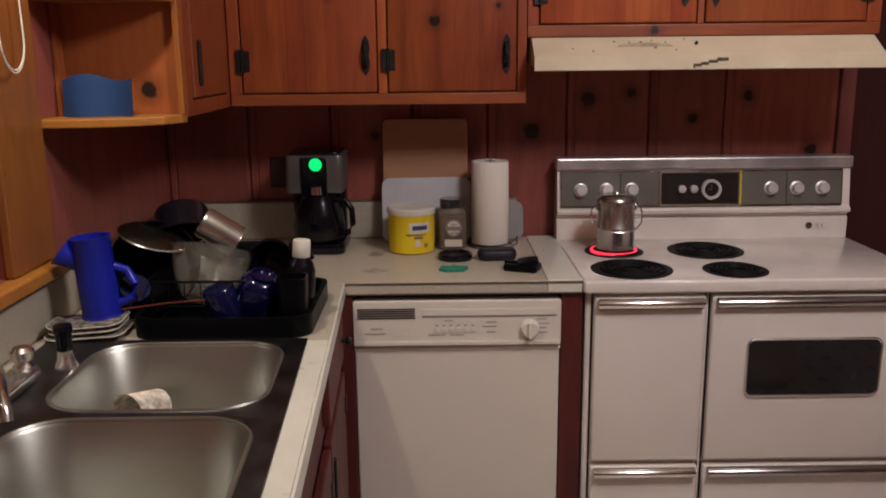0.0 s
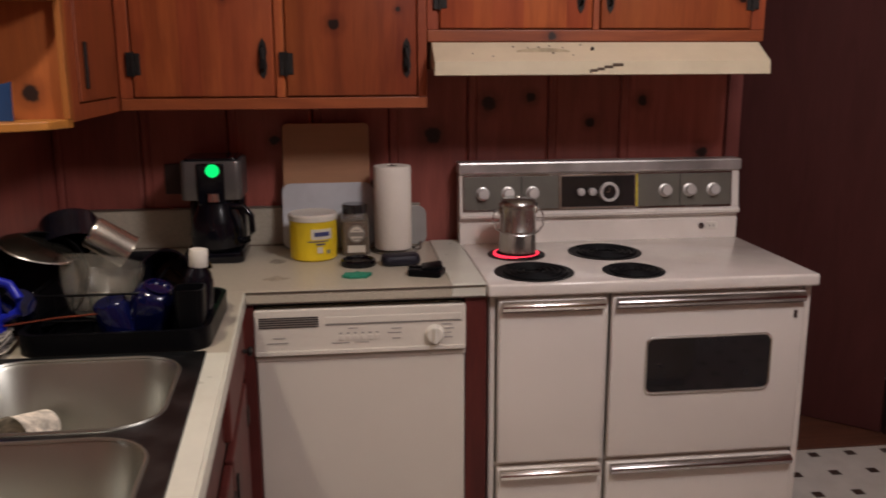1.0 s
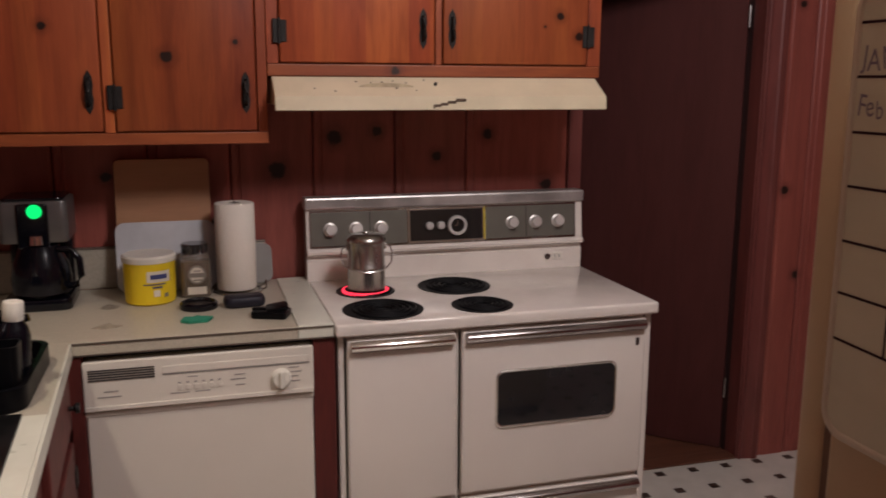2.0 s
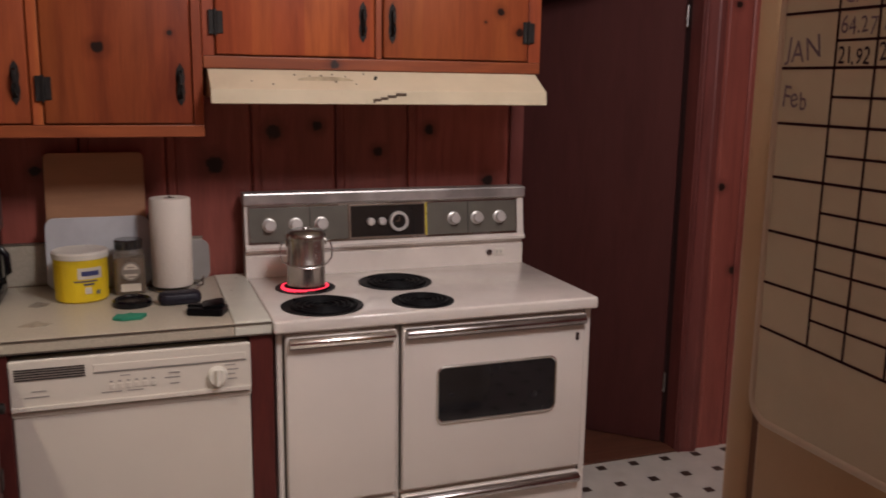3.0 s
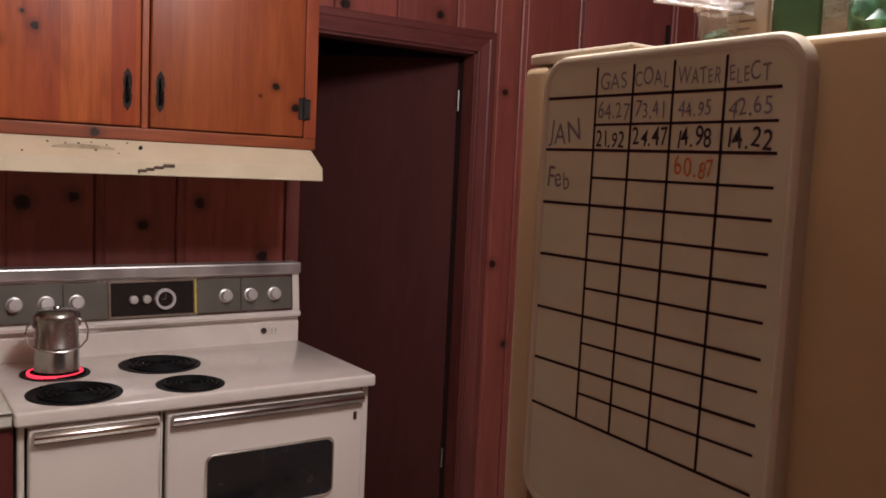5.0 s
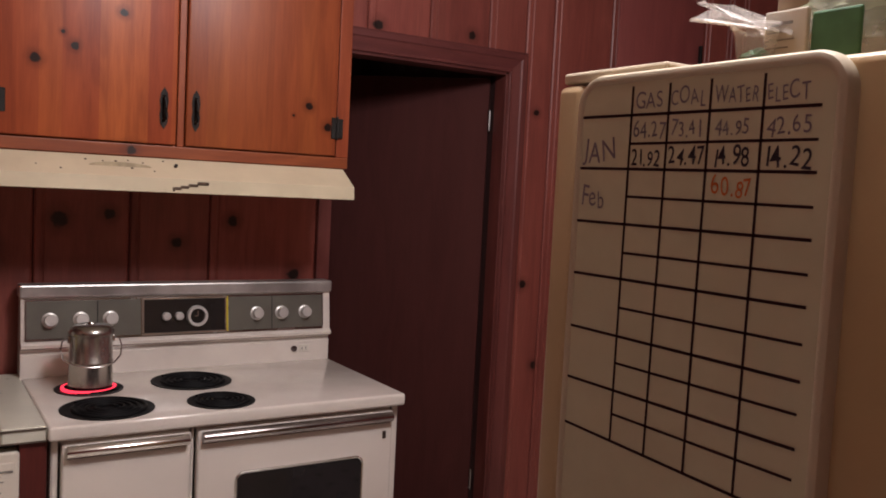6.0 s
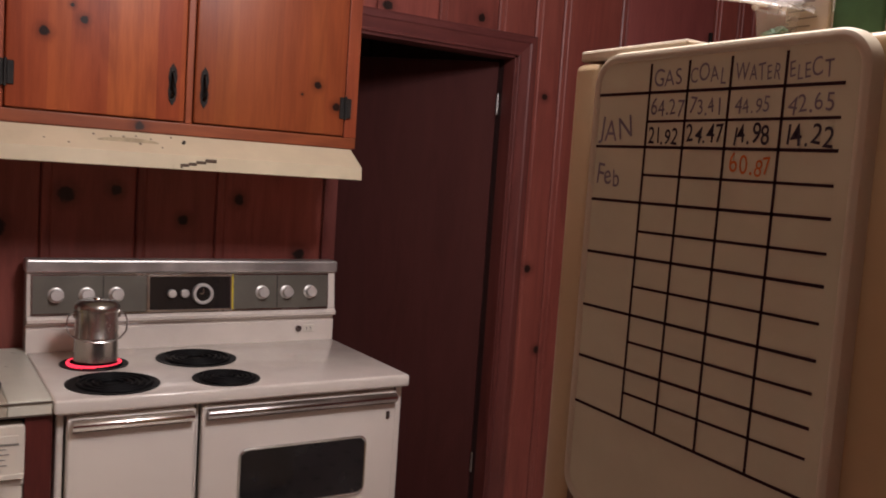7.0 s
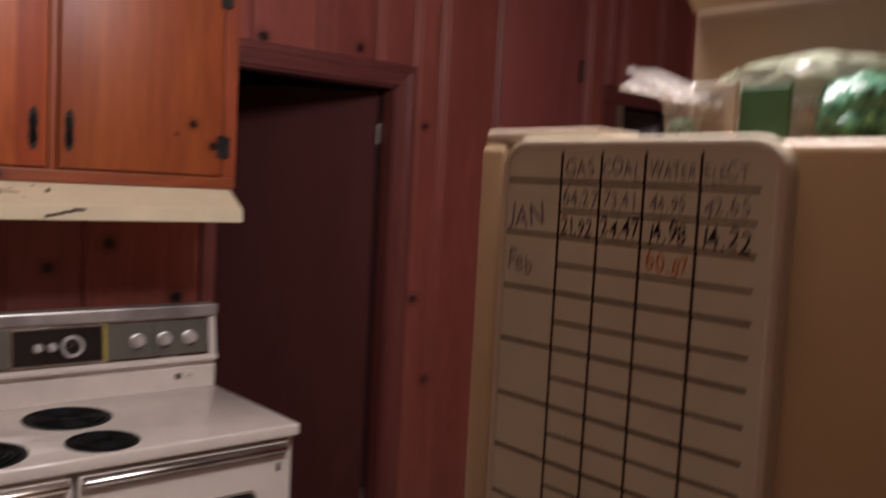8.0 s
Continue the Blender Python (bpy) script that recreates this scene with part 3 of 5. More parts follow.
base_left = thing("base_cabinet", (0, 0, 0), "dark red stained pine base cabinet under the sink", "cabinet")
part("carcass", boxes(((LEFT, -3.6, 0.09), (-0.735, -0.66, 0.70)), ((LEFT, -3.6, 0.0), (-0.79, -0.66, 0.09))), base_wood, base_left)
part("face_frame", boxes(((-0.735, -3.6, 0.70), (-0.715, -0.655, TOP - 0.04)), ((-0.735, -0.72, 0.09), (-0.715, -0.655, 0.70)), ((-0.735, -3.6, 0.09), (-0.715, -2.0, 0.70))), base_wood, base_left)
for y0, y1 in ((-1.22, -0.74), (-1.74, -1.24)):
    leaf = part("door", box((-0.718, y0, 0.13), (-0.698, y1, 0.68), 0.005), base_wood, base_left)
    part("handle", boxes(((-0.699, y0 + 0.04, 0.50), (-0.692, y0 + 0.062, 0.62)), bevel=0.003), iron, leaf, "black iron pull")
    part("hinge", boxes(((-0.7, y1 - 0.03, 0.56), (-0.694, y1 + 0.012, 0.61)), bevel=0.002), iron, leaf)
drawer = part("drawer_front", box((-0.718, -1.22, 0.72), (-0.698, -0.74, 0.855), 0.005), base_wood, base_left)
part("knob", lathe([(0.006, 0), (0.006, 0.012), (0.014, 0.018), (0.012, 0.026), (0, 0.028)], pose(-0.698, -0.80, 0.79, 0, 90, 0), 16), iron, drawer, "black knob", True)
for run in (worktop, sink, base_left):
    # the sink run widens a little towards the room
    for ob in run.children_recursive:
        for v in ob.data.vertices:
            v.co.x += (0.043 if v.co.x > -0.74 else 0.055) * max(0.0, -v.co.y - 0.66) * min(1.0, max(0.0, (v.co.x - LEFT) / (-0.70 - LEFT)))
filler = thing("filler_panel", (0, 0, 0), "dark red stained pine filler strips beside the dishwasher", "panel")
part("strip", box((-0.71, -0.645, 0.0), (-0.6745, -0.60, TOP - 0.04), 0.002), base_wood, filler)
part("strip", box((-0.0665, -0.642, 0.0), (-0.003, -0.58, TOP - 0.04), 0.002), base_wood, filler)

# ---- dishwasher ----
dw = thing("dishwasher", (-0.3705, -0.6, 0), "white built-in dishwasher with a dial on its control panel", "dishwasher")
W = 0.3025
part("tub", box((-W + 0.004, 0.0, 0.1), (W - 0.004, 0.55, 0.86)), gap_black, dw)
part("door", box((-W, -0.04, 0.13), (W, 0.0, 0.715), 0.006), dw_white, dw)
panel = part("control_panel", slab(rounded(-W - 0.002, 0.722, W + 0.002, 0.857, 0.008), 0.0, 0.05, 0.004), dw_white, dw)
panel.data.transform(FACE_FRONT)
for i in range(5):
    part("vent_slot", box((-W + 0.012, -0.0525, 0.805 + 0.0068 * i), (-W + 0.18, -0.0485, 0.8075 + 0.0068 * i)), gap_black, panel)
part("grip_recess", boxes(((-W + 0.20, -0.0515, 0.812), (W - 0.012, -0.0485, 0.832)), bevel=0.001), dw_white, panel)
part("grip_shadow", box((-W + 0.20, -0.0522, 0.8085), (W - 0.012, -0.0485, 0.8110)), tray_grey, panel)
part("panel_lip", box((-W, -0.056, 0.722), (W, -0.05, 0.735), 0.002), dw_white, panel)
dial = part("dial", lathe([(0.028, 0), (0.027, 0.012), (0.022, 0.018), (0, 0.019)], pose(W - 0.09, -0.05, 0.770, 90, 0, 0), 32), white_plastic, panel, "cream rotary dial", True)
part("grip", box((W - 0.096, -0.078, 0.745), (W - 0.084, -0.066, 0.795), 0.003), white_plastic, dial)
for i in range(6):
    part("button", box((-0.065 + 0.021 * i, -0.053, 0.762), (-0.053 + 0.021 * i, -0.0495, 0.776), 0.001), dw_white, panel)
    part("mark", box((-0.064 + 0.021 * i, -0.0512, 0.780), (-0.056 + 0.021 * i, -0.0495, 0.784)), dw_grey, panel)
for x, z, w in ((-0.235, 0.772, 0.036), (-0.24, 0.757, 0.06), (-0.025, 0.795, 0.026), (0.10, 0.79, 0.03), (0.095, 0.777, 0.04), (0.1, 0.76, 0.025), (W - 0.055, 0.797, 0.03), (W - 0.048, 0.784, 0.03), (W - 0.055, 0.771, 0.026), (W - 0.052, 0.757, 0.028), (-0.06, 0.752, 0.05), (0.0, 0.752, 0.04)):
    part("print", box((x - w / 2, -0.0512, z), (x + w / 2, -0.0495, z + 0.003)), dw_grey, panel)
part("door_lip", box((-W - 0.001, -0.044, 0.7035), (W + 0.001, -0.036, 0.7165), 0.002), dw_white, dw)
part("toe_kick", box((-W, 0.02, 0.01), (W, 0.04, 0.125)), blackplastic, dw)

# ---- range ----
rng = thing("electric_range", (0, 0, 0), "old wide white enamel electric range with four coil burners", "stove")
part("body", box((0.006, -0.628, 0.03), (1.022, -0.03, 0.880), 0.006), enamel_door, rng)
part("cooktop", box((-0.004, -0.666, 0.876), (1.026, -0.075, 0.914), 0.008, 3), enamel, rng, "white enamel cooktop", True)
part("toe_kick", box((0.03, -0.58, 0.0), (0.99, -0.1, 0.03)), gap_black, rng)


def oven_door(x0, x1, z0, z1, bar, name):
    leaf = part(name, box((x0, -0.652, z0), (x1, -0.622, z1), 0.008, 3), enamel_door, rng, smooth=True)
    for gx in (x0 - 0.006, x1):
        part("gap", box((gx, -0.628, z0 - 0.006), (gx + 0.006, -0.6245, z1 + 0.006)), gap_black, leaf)
    m = bar_bright if bar == "bright" else bar_dull
    bm = turned(slab([(0.0, -0.014)] + [(0.006 + 0.020 * math.cos(radians(a)), 0.015 * math.sin(radians(a))) for a in range(-80, 81, 16)] + [(0.0, 0.014)], 0, x1 - x0 - 0.02, 0.001),
                Matrix(((0, 0, 1, x0 + 0.01), (-1, 0, 0, -0.652), (0, 1, 0, z1 - 0.018), (0, 0, 0, 1))))
    part("handle", bm, m, leaf, "full-width chrome handle", True)
    part("handle_shadow_gap", box((x0 + 0.012, -0.657, z1 - 0.037), (x1 - 0.012, -0.651, z1 - 0.031)), dark_chrome, leaf)
    return leaf


oven_door(0.030, 0.360, 0.345, 0.862, "bright", "storage_door")
oven = oven_door(0.378, 0.992, 0.345, 0.862, "dull", "oven_door")
oven_door(0.030, 0.360, 0.06, 0.328, "bright", "drawer")
oven_door(0.378, 0.992, 0.06, 0.328, "dull", "drawer")
glass = part("window", turned(slab(rounded(0.49, 0.555, 0.885, 0.728, 0.022), 0, 0.004, 0.001), Matrix.Translation((0, -0.652, 0)) @ FACE_FRONT), oven_glass, oven, "dark oven window")
part("window_rim", tube([(x, -0.656, z) for x, z in rounded(0.488, 0.553, 0.887, 0.730, 0.024)], 0.004, 6, closed=True), chrome, glass, smooth=True)
part("badge", box((0.955, -0.656, 0.775), (0.967, -0.651, 0.80), 0.002), dark_chrome, oven)

guard = part("backguard", turned(slab([(0.03, 0.905), (0.095, 0.905), (0.095, 0.985), (0.088, 0.990), (0.090, 1.000), (0.112, 1.008), (0.114, 1.018), (0.100, 1.029), (0.085, 1.158), (0.092, 1.162), (0.086, 1.193), (0.075, 1.199), (0.03, 1.199)], 0, 1.03, 0.002),
                                 Matrix(((0, 0, 1, -0.008), (-1, 0, 0, 0), (0, 1, 0, 0), (0, 0, 0, 1)))), enamel, rng, "white enamel backguard with controls")
part("top_cap", box((-0.012, -0.097, 1.160), (1.026, -0.028, 1.201), 0.006), cap_metal, guard, "chrome top cap")
LEAN = Matrix.Translation((0, -0.0985, 1.029)) @ Matrix.Rotation(radians(-6), 4, "X")
for x0, x1, m, name in ((0.006, 0.348, panel_olive, "control_plate"), (0.352, 0.634, clock_black, "clock_panel"), (0.638, 0.99, panel_olive, "control_plate")):
    plate = part(name, turned(box((x0, -0.006, 0.006), (x1, 0.004, 0.122), 0.002), LEAN), m, guard)
    part("plate_frame", turned(boxes(((x0, -0.008, 0.0), (x1, 0.0, 0.006)), ((x0, -0.008, 0.122), (x1, 0.0, 0.127)), ((x0 - 0.002, -0.008, 0), (x0 + 0.001, 0.0, 0.127)), ((x1 - 0.001, -0.008, 0), (x1 + 0.002, 0.0, 0.127))), LEAN), chrome_worn, plate)
for x in (0.212, 0.795):
    part("seam", turned(box((x, -0.0075, 0.008), (x + 0.0025, -0.005, 0.12)), LEAN), gap_black, guard)
part("yellow_strip", turned(box((0.632, -0.0095, 0.004), (0.637, -0.0, 0.125), 0.001), LEAN), yellow, guard, "yellow vertical strip")
for x in (0.074, 0.164, 0.253, 0.741, 0.832, 0.921):
    part("knob", turned(lathe([(0.024, 0), (0.024, 0.003), (0.019, 0.005), (0.0185, 0.022), (0.017, 0.025), (0, 0.0255)], pose(x, -0.006, 0.062, 90, 0, 0), 28), LEAN), knob_metal, guard, "brushed chrome knob", True)
for x, r in ((0.428, 0.014), (0.470, 0.014)):
    part("timer_knob", turned(lathe([(r, 0), (r, 0.012), (r * 0.8, 0.015), (0, 0.016)], pose(x, -0.006, 0.062, 90, 0, 0), 20), LEAN), knob_metal, guard, "", True)
ring = part("clock_ring", turned(lathe([(0.024, 0.004), (0.025, 0.012), (0.034, 0.012), (0.036, 0.0)], pose(0.531, -0.006, 0.06, 90, 0, 0), 32, False), LEAN), knob_metal, guard, "chrome clock ring", True)
part("clock_dial", turned(lathe([(0.024, 0.0), (0.024, 0.006), (0, 0.0065)], pose(0.531, -0.006, 0.06, 90, 0, 0), 28), LEAN), clock_black, guard)
part("clock_frame", turned(boxes(((0.352, -0.010, 0.004), (0.634, -0.004, 0.010)), ((0.352, -0.010, 0.118), (0.634, -0.004, 0.124)), ((0.352, -0.010, 0.010), (0.357, -0.004, 0.118)), ((0.626, -0.010, 0.010), (0.631, -0.004, 0.118)), bevel=0.001), LEAN), chrome, guard, "bright chrome clock frame")
part("clock_hand", turned(boxes(((0.530, -0.0145, 0.06), (0.533, -0.0125, 0.078)), ((0.52, -0.0145, 0.059), (0.531, -0.0125, 0.062))), LEAN), chrome, guard)
outlet = part("outlet", box((0.905, -0.0985, 0.945), (0.945, -0.094, 0.972), 0.002), white_plastic, guard, "small appliance outlet")
for x in (0.915, 0.930):
    part("slot", boxes(((x, -0.0995, 0.953), (x + 0.002, -0.098, 0.963))), gap_black, outlet)
part("fuse_cap", lathe([(0.011, 0), (0.011, 0.006), (0, 0.007)], pose(0.885, -0.095, 0.958, 90, 0, 0), 16), dark_chrome, guard, "", True)


def burner(x, y, r, hot):
    pan = part("burner", lathe([(r + 0.001, 0.0), (r + 0.002, 0.003), (r - 0.006, 0.004), (r - 0.012, 0.0015), (0, 0.0012)], pose(x, y, 0.9138), 36, False), drip_steel, rng, "black coil burner", True)
    pts = [(x + q * math.cos(a), y + q * math.sin(a), 0.9172) for k in range(120) for a in [k * 2 * math.pi * 4.4 / 120] for q in [r * 0.20 + (r * 0.68) * k / 119]]
    part("coil", tube(pts, 0.0052, 8), burner_black, pan, smooth=True)
    if hot:
        part("hot_coil", tube([(x + r * 0.77 * math.cos(a), y + r * 0.77 * math.sin(a), 0.9188) for a in [k * 2 * math.pi / 40 for k in range(40)]], 0.0054, 8, closed=True), glow, pan, "glowing red heating coil", True)
    return pan


burner(0.158, -0.284, 0.095, True)
burner(0.163, -0.529, 0.122, False)
burner(0.463, -0.286, 0.122, False)
burner(0.472, -0.555, 0.095, False)
rng.scale = (0.992, 1, 1)
part("crumb_mark", box((0.84, -0.30, 0.9132), (0.856, -0.286, 0.9137)), laminate, rng)

pot = thing("percolator", (0.161, -0.281, 0.9245), "stainless steel stovetop percolator on the glowing burner", "pot")
part("body", lathe([(0.060, 0), (0.063, 0.004), (0.062, 0.012), (0.061, 0.066), (0.063, 0.070), (0.063, 0.075), (0.060, 0.079), (0.0595, 0.150), (0.063, 0.153), (0.063, 0.159)], None, 48), pot_steel, pot, smooth=True)
part("lid", lathe([(0.0645, 0.157), (0.0645, 0.163), (0.060, 0.170), (0.054, 0.178), (0.040, 0.182), (0.012, 0.184), (0.010, 0.188), (0, 0.189)], None, 40), pot_steel, pot, "flat-topped steel lid", True)
for q in (-1, 1):
    part("handle_lug", box((0.058 * q - 0.008, -0.009, 0.128), (0.058 * q + 0.008, 0.009, 0.150), 0.003), pot_steel, pot)
part("bail_handle", tube([(-0.066, 0, 0.140), (-0.080, -0.006, 0.135), (-0.086, -0.012, 0.11), (-0.080, -0.028, 0.085), (-0.055, -0.052, 0.072), (-0.02, -0.068, 0.066), (0.02, -0.068, 0.066), (0.055, -0.052, 0.074), (0.078, -0.026, 0.09), (0.084, -0.010, 0.118), (0.078, -0.004, 0.138), (0.066, 0, 0.140)], 0.0024, 6), chrome_worn, pot, "thin wire bail handle", True)

# ---- range hood ----
hood = thing("range_hood", (0, 0, 0), "cream enamel range hood with grease spots under the cabinet", "range hood")
part("canopy", turned(slab([(0.0, 1.602), (0.34, 1.602), (0.43, 1.545), (0.434, 1.505), (0.425, 1.503), (0.41, 1.52), (0.0, 1.52)], 0, 1.056, 0.002), Matrix(((0, 0, 1, -0.130), (-1, 0, 0, 0), (0, 1, 0, 0), (0, 0, 0, 1)))), hood_cream, hood)
part("switch", lathe([(0.005, 0), (0.005, 0.008), (0, 0.009)], pose(0.366, -0.378, 1.580, 57, 0, 0), 12), gap_black, hood, "", True)
part("drip_streak", turned(boxes(((0.395, -0.4325, 1.507), (0.402, -0.4305, 1.516)), ((0.40, -0.4335, 1.511), (0.42, -0.4305, 1.5165)), ((0.418, -0.4335, 1.514), (0.442, -0.4305, 1.5195)), ((0.44, -0.4335, 1.518), (0.468, -0.4305, 1.5235)), ((0.466, -0.4335, 1.522), (0.50, -0.4305, 1.528)), bevel=0.001), Matrix.Translation((-0.05, -0.0015, -0.7535)) @ Matrix.Diagonal((1, 1, 1.5, 1))), grease, hood, "brown dried grease drip")
for x, s, r in ((0.12, 0.25, 0.0035), (0.165, 0.3, 0.003), (0.20, 0.28, 0.004), (0.215, 0.5, 0.003), (0.235, 0.2, 0.003), (0.275, 0.3, 0.003), (0.30, 0.7, 0.0025), (0.05, 0.75, 0.003), (0.335, 0.15, 0.003), (0.24, 0.6, 0.004), (-0.01, 0.6, 0.0025)):
    part("grease_spot", lathe([(r, 0), (r, 0.0008), (0, 0.001)], pose(x, -0.341 - 0.088 * s, 1.6015 - 0.0555 * s, 57.6, 0, 0), 10), grease, hood)
part("grease_smear", turned(lathe([(1, -0.0002), (1, 0.0006), (0, 0.0008)], None, 24), Matrix.Translation((0.21, -0.386, 1.5733)) @ Matrix.Rotation(radians(57.6), 4, "X") @ Matrix.Diagonal((0.085, 0.013, 1, 1))), plain("grease_film", (0.43, 0.35, 0.22), 0.4, vary=0.3, scale=40), hood)


# ---- wall cabinets ----
def strap_hinge(x, y, z, parent):
    part("hinge", boxes(((x - 0.02, y - 0.004, z - 0.035), (x - 0.004, y, z + 0.035)), ((x + 0.004, y - 0.004, z - 0.032), (x + 0.022, y, z + 0.032)), ((x - 0.004, y - 0.008, z - 0.038), (x + 0.004, y, z + 0.038)), bevel=0.0015), iron, parent, "black iron hinge")


def pull(x, y, z, parent):
    back = turned(slab([(0, -0.062), (0.010, -0.045), (0.013, -0.02), (0.010, 0), (0.013, 0.02), (0.010, 0.045), (0, 0.062), (-0.010, 0.045), (-0.013, 0.02), (-0.010, 0), (-0.013, -0.02), (-0.010, -0.045)], 0, 0.003), Matrix.Translation((x, y, z)) @ FACE_FRONT)
    h = part("handle", back, iron, parent, "black wrought iron pull")
    part("bar", tube([(x, y - 0.002, z - 0.036), (x, y - 0.018, z - 0.03), (x, y - 0.024, z), (x, y - 0.018, z + 0.03), (x, y - 0.002, z + 0.036)], 0.005, 8), iron, h, smooth=True)


def front_cabinet(x0, x1, z0, doors, label):
    cab = thing("wall_cabinet", (0, 0, 0), label, "cabinet", "wall cabinets")
    z1 = CEIL - 0.005
    part("carcass", box((x0 + 0.004, -0.312, z0 + 0.01), (x1 - 0.002, -0.001, z1), 0.001), cab_wood, cab)
    part("bottom_rail", box((x0, -0.332, z0), (x1, -0.312, doors[0][2] - 0.004), 0.003), rail_wood, cab)
    xs = [x0] + [e for d in doors for e in (d[0] - 0.004, d[1] + 0.004)] + [x1]
    for a, b in zip(xs[::2], xs[1::2]):
        part("stile", box((a, -0.332, doors[0][2] - 0.004), (b, -0.312, z1), 0.002), cab_wood, cab)
    for a, b, za, hinge, grip, hz in doors:
        leaf = part("door", box((a, -0.338, za), (b, -0.316, 2.42), 0.006, 3), cab_wood, cab, smooth=True)
        strap_hinge(hinge, -0.338, hz, leaf)
        strap_hinge(hinge, -0.338, 2.2, leaf)
        pull(grip, -0.338, hz + 0.015, leaf)
    return cab


front_cabinet(-1.064, -0.143, 1.404, [(-1.023, -0.607, 1.443, -1.020, -0.640, 1.54), (-0.572, -0.175, 1.443, -0.572, -0.206, 1.54)], "orange stained knotty pine wall cabinet with two doors")
front_cabinet(-0.141, 0.945, 1.604, [(-0.103, 0.376, 1.644, -0.103, 0.338, 1.735), (0.404, 0.897, 1.644, 0.897, 0.432, 1.735)], "orange stained knotty pine cabinet above the range hood")

side = thing("corner_wall_cabinet", (0, 0, 0), "stained pine corner wall cabinet with one door", "cabinet", "wall cabinets")
part("carcass", box((LEFT + 0.001, -0.80, 1.415), (-1.086, -0.001, CEIL - 0.005)), side_wood, side)
part("face_frame", boxes(((-1.086, -0.80, 1.404), (-1.066, -0.334, 1.444)), ((-1.086, -0.375, 1.444), (-1.066, -0.334, CEIL - 0.006)), ((-1.086, -0.80, 1.444), (-1.066, -0.745, CEIL - 0.006))), side_wood, side)
leaf = part("door", box((-1.08, -0.741, 1.448), (-1.060, -0.379, 2.36), 0.005), side_wood, side)
part("handle", boxes(((-1.060, -0.70, 1.48), (-1.052, -0.68, 1.60)), bevel=0.003), iron, leaf, "black iron pull")

shelf = thing("corner_shelf", (0, 0, 0), "honey pine open corner shelf beside the window", "shelf")
part("back_panel", box((LEFT + 0.001, -0.812, 1.404), (-1.066, -0.801, CEIL - 0.005)), shelf_back, shelf)
part("side_panel", box((-1.082, -0.835, 1.412), (-1.066, -0.812, CEIL - 0.006), 0.002), gold_wood, shelf)
part("wall_cleat", box((LEFT + 0.001, -0.855, 1.412), (LEFT + 0.012, -0.812, CEIL - 0.006), 0.002), shelf_back, shelf)
edge = [(LEFT + 0.001, -0.813), (LEFT + 0.001, -0.985), (-1.30, -0.982), (-1.22, -0.968), (-1.15, -0.94), (-1.10, -0.895), (-1.072, -0.84), (-1.066, -0.813)]
for z in (1.391, 1.69, 1.99):
    part("shelf_board", slab(edge, z, z + 0.021, 0.003), gold_shelf, shelf)
cloth = thing("folded_cloth", (-1.265, -0.885, 1.413), "blue folded cloth standing on the corner shelf", "cloth")
bm = bmesh.new()
cols = [(-0.085 + 0.17 * i / 16) for i in range(17)]
for k, y in enumerate((-0.006, 0.006)):
    low = [bm.verts.new((x, y + 0.012 * math.sin(x * 40), 0.0)) for x in cols]
    high = [bm.verts.new((x, y + 0.012 * math.sin(x * 40) + 0.008, 0.095 + 0.009 * math.sin(x * 38 + 2.6))) for x in cols]
    for i in range(16):
        bm.faces.new((low[i], low[i + 1], high[i + 1], high[i]))
bm.verts.ensure_lookup_table()
for i in range(16):
    bm.faces.new((bm.verts[17 + i], bm.verts[18 + i], bm.verts[52 + i], bm.verts[51 + i]))
for a, b, c, d in ((0, 17, 51, 34), (16, 33, 67, 50)):
    bm.faces.new((bm.verts[a], bm.verts[b], bm.verts[c], bm.verts[d]))
part("cloth_fold", bm, blue_teal, cloth, smooth=True)

# ---- on the worktop ----
cm = thing("coffee_maker", (-0.828, -0.165, TOP), "black and silver drip coffee maker with a lit green display", "coffee maker")
part("base", slab(rounded(-0.095, -0.125, 0.095, 0.11, 0.03), 0, 0.035, 0.006), blackplastic, cm, smooth=True)
part("tower", slab(rounded(-0.09, 0.02, 0.09, 0.11, 0.02), 0.035, 0.22, 0.003), blackplastic, cm, smooth=True)
head = part("head", slab(rounded(-0.095, -0.09, 0.095, 0.11, 0.02), 0.20, 0.325, 0.006), grey_plastic, cm, "silver plastic brew head", True)
part("head_front", box((-0.043, -0.098, 0.185), (0.043, -0.085, 0.318), 0.005), blackplastic, head)
part("display", lathe([(0.021, 0), (0.021, 0.003), (0, 0.0035)], pose(0.008, -0.098, 0.296, 90, 0, 0), 24), green_light, head, "round green lit display")
part("badge", box((-0.02, -0.0985, 0.3195), (0.018, -0.0875, 0.325)), grey_plastic, head)
part("lid", slab(rounded(-0.085, -0.08, 0.085, 0.1, 0.02), 0.325, 0.333, 0.003), blackplastic, cm)
car = part("carafe", lathe([(0.068, 0.037), (0.082, 0.05), (0.086, 0.09), (0.078, 0.135), (0.062, 0.17), (0.056, 0.192), (0.03, 0.198), (0, 0.199)], pose(0.008, -0.055, 0), 32), blackplastic, cm, "dark glass carafe", True)
part("carafe_band", lathe([(0.020, 0.199), (0.018, 0.225), (0, 0.226)], pose(0.008, -0.10, 0), 20), bar_bright, car, "", True)
part("carafe_handle", tube([(0.06, -0.08, 0.18), (0.10, -0.095, 0.178), (0.122, -0.10, 0.15), (0.124, -0.10, 0.10), (0.11, -0.095, 0.072), (0.08, -0.08, 0.066)], 0.010, 10), blackplastic, car, smooth=True)

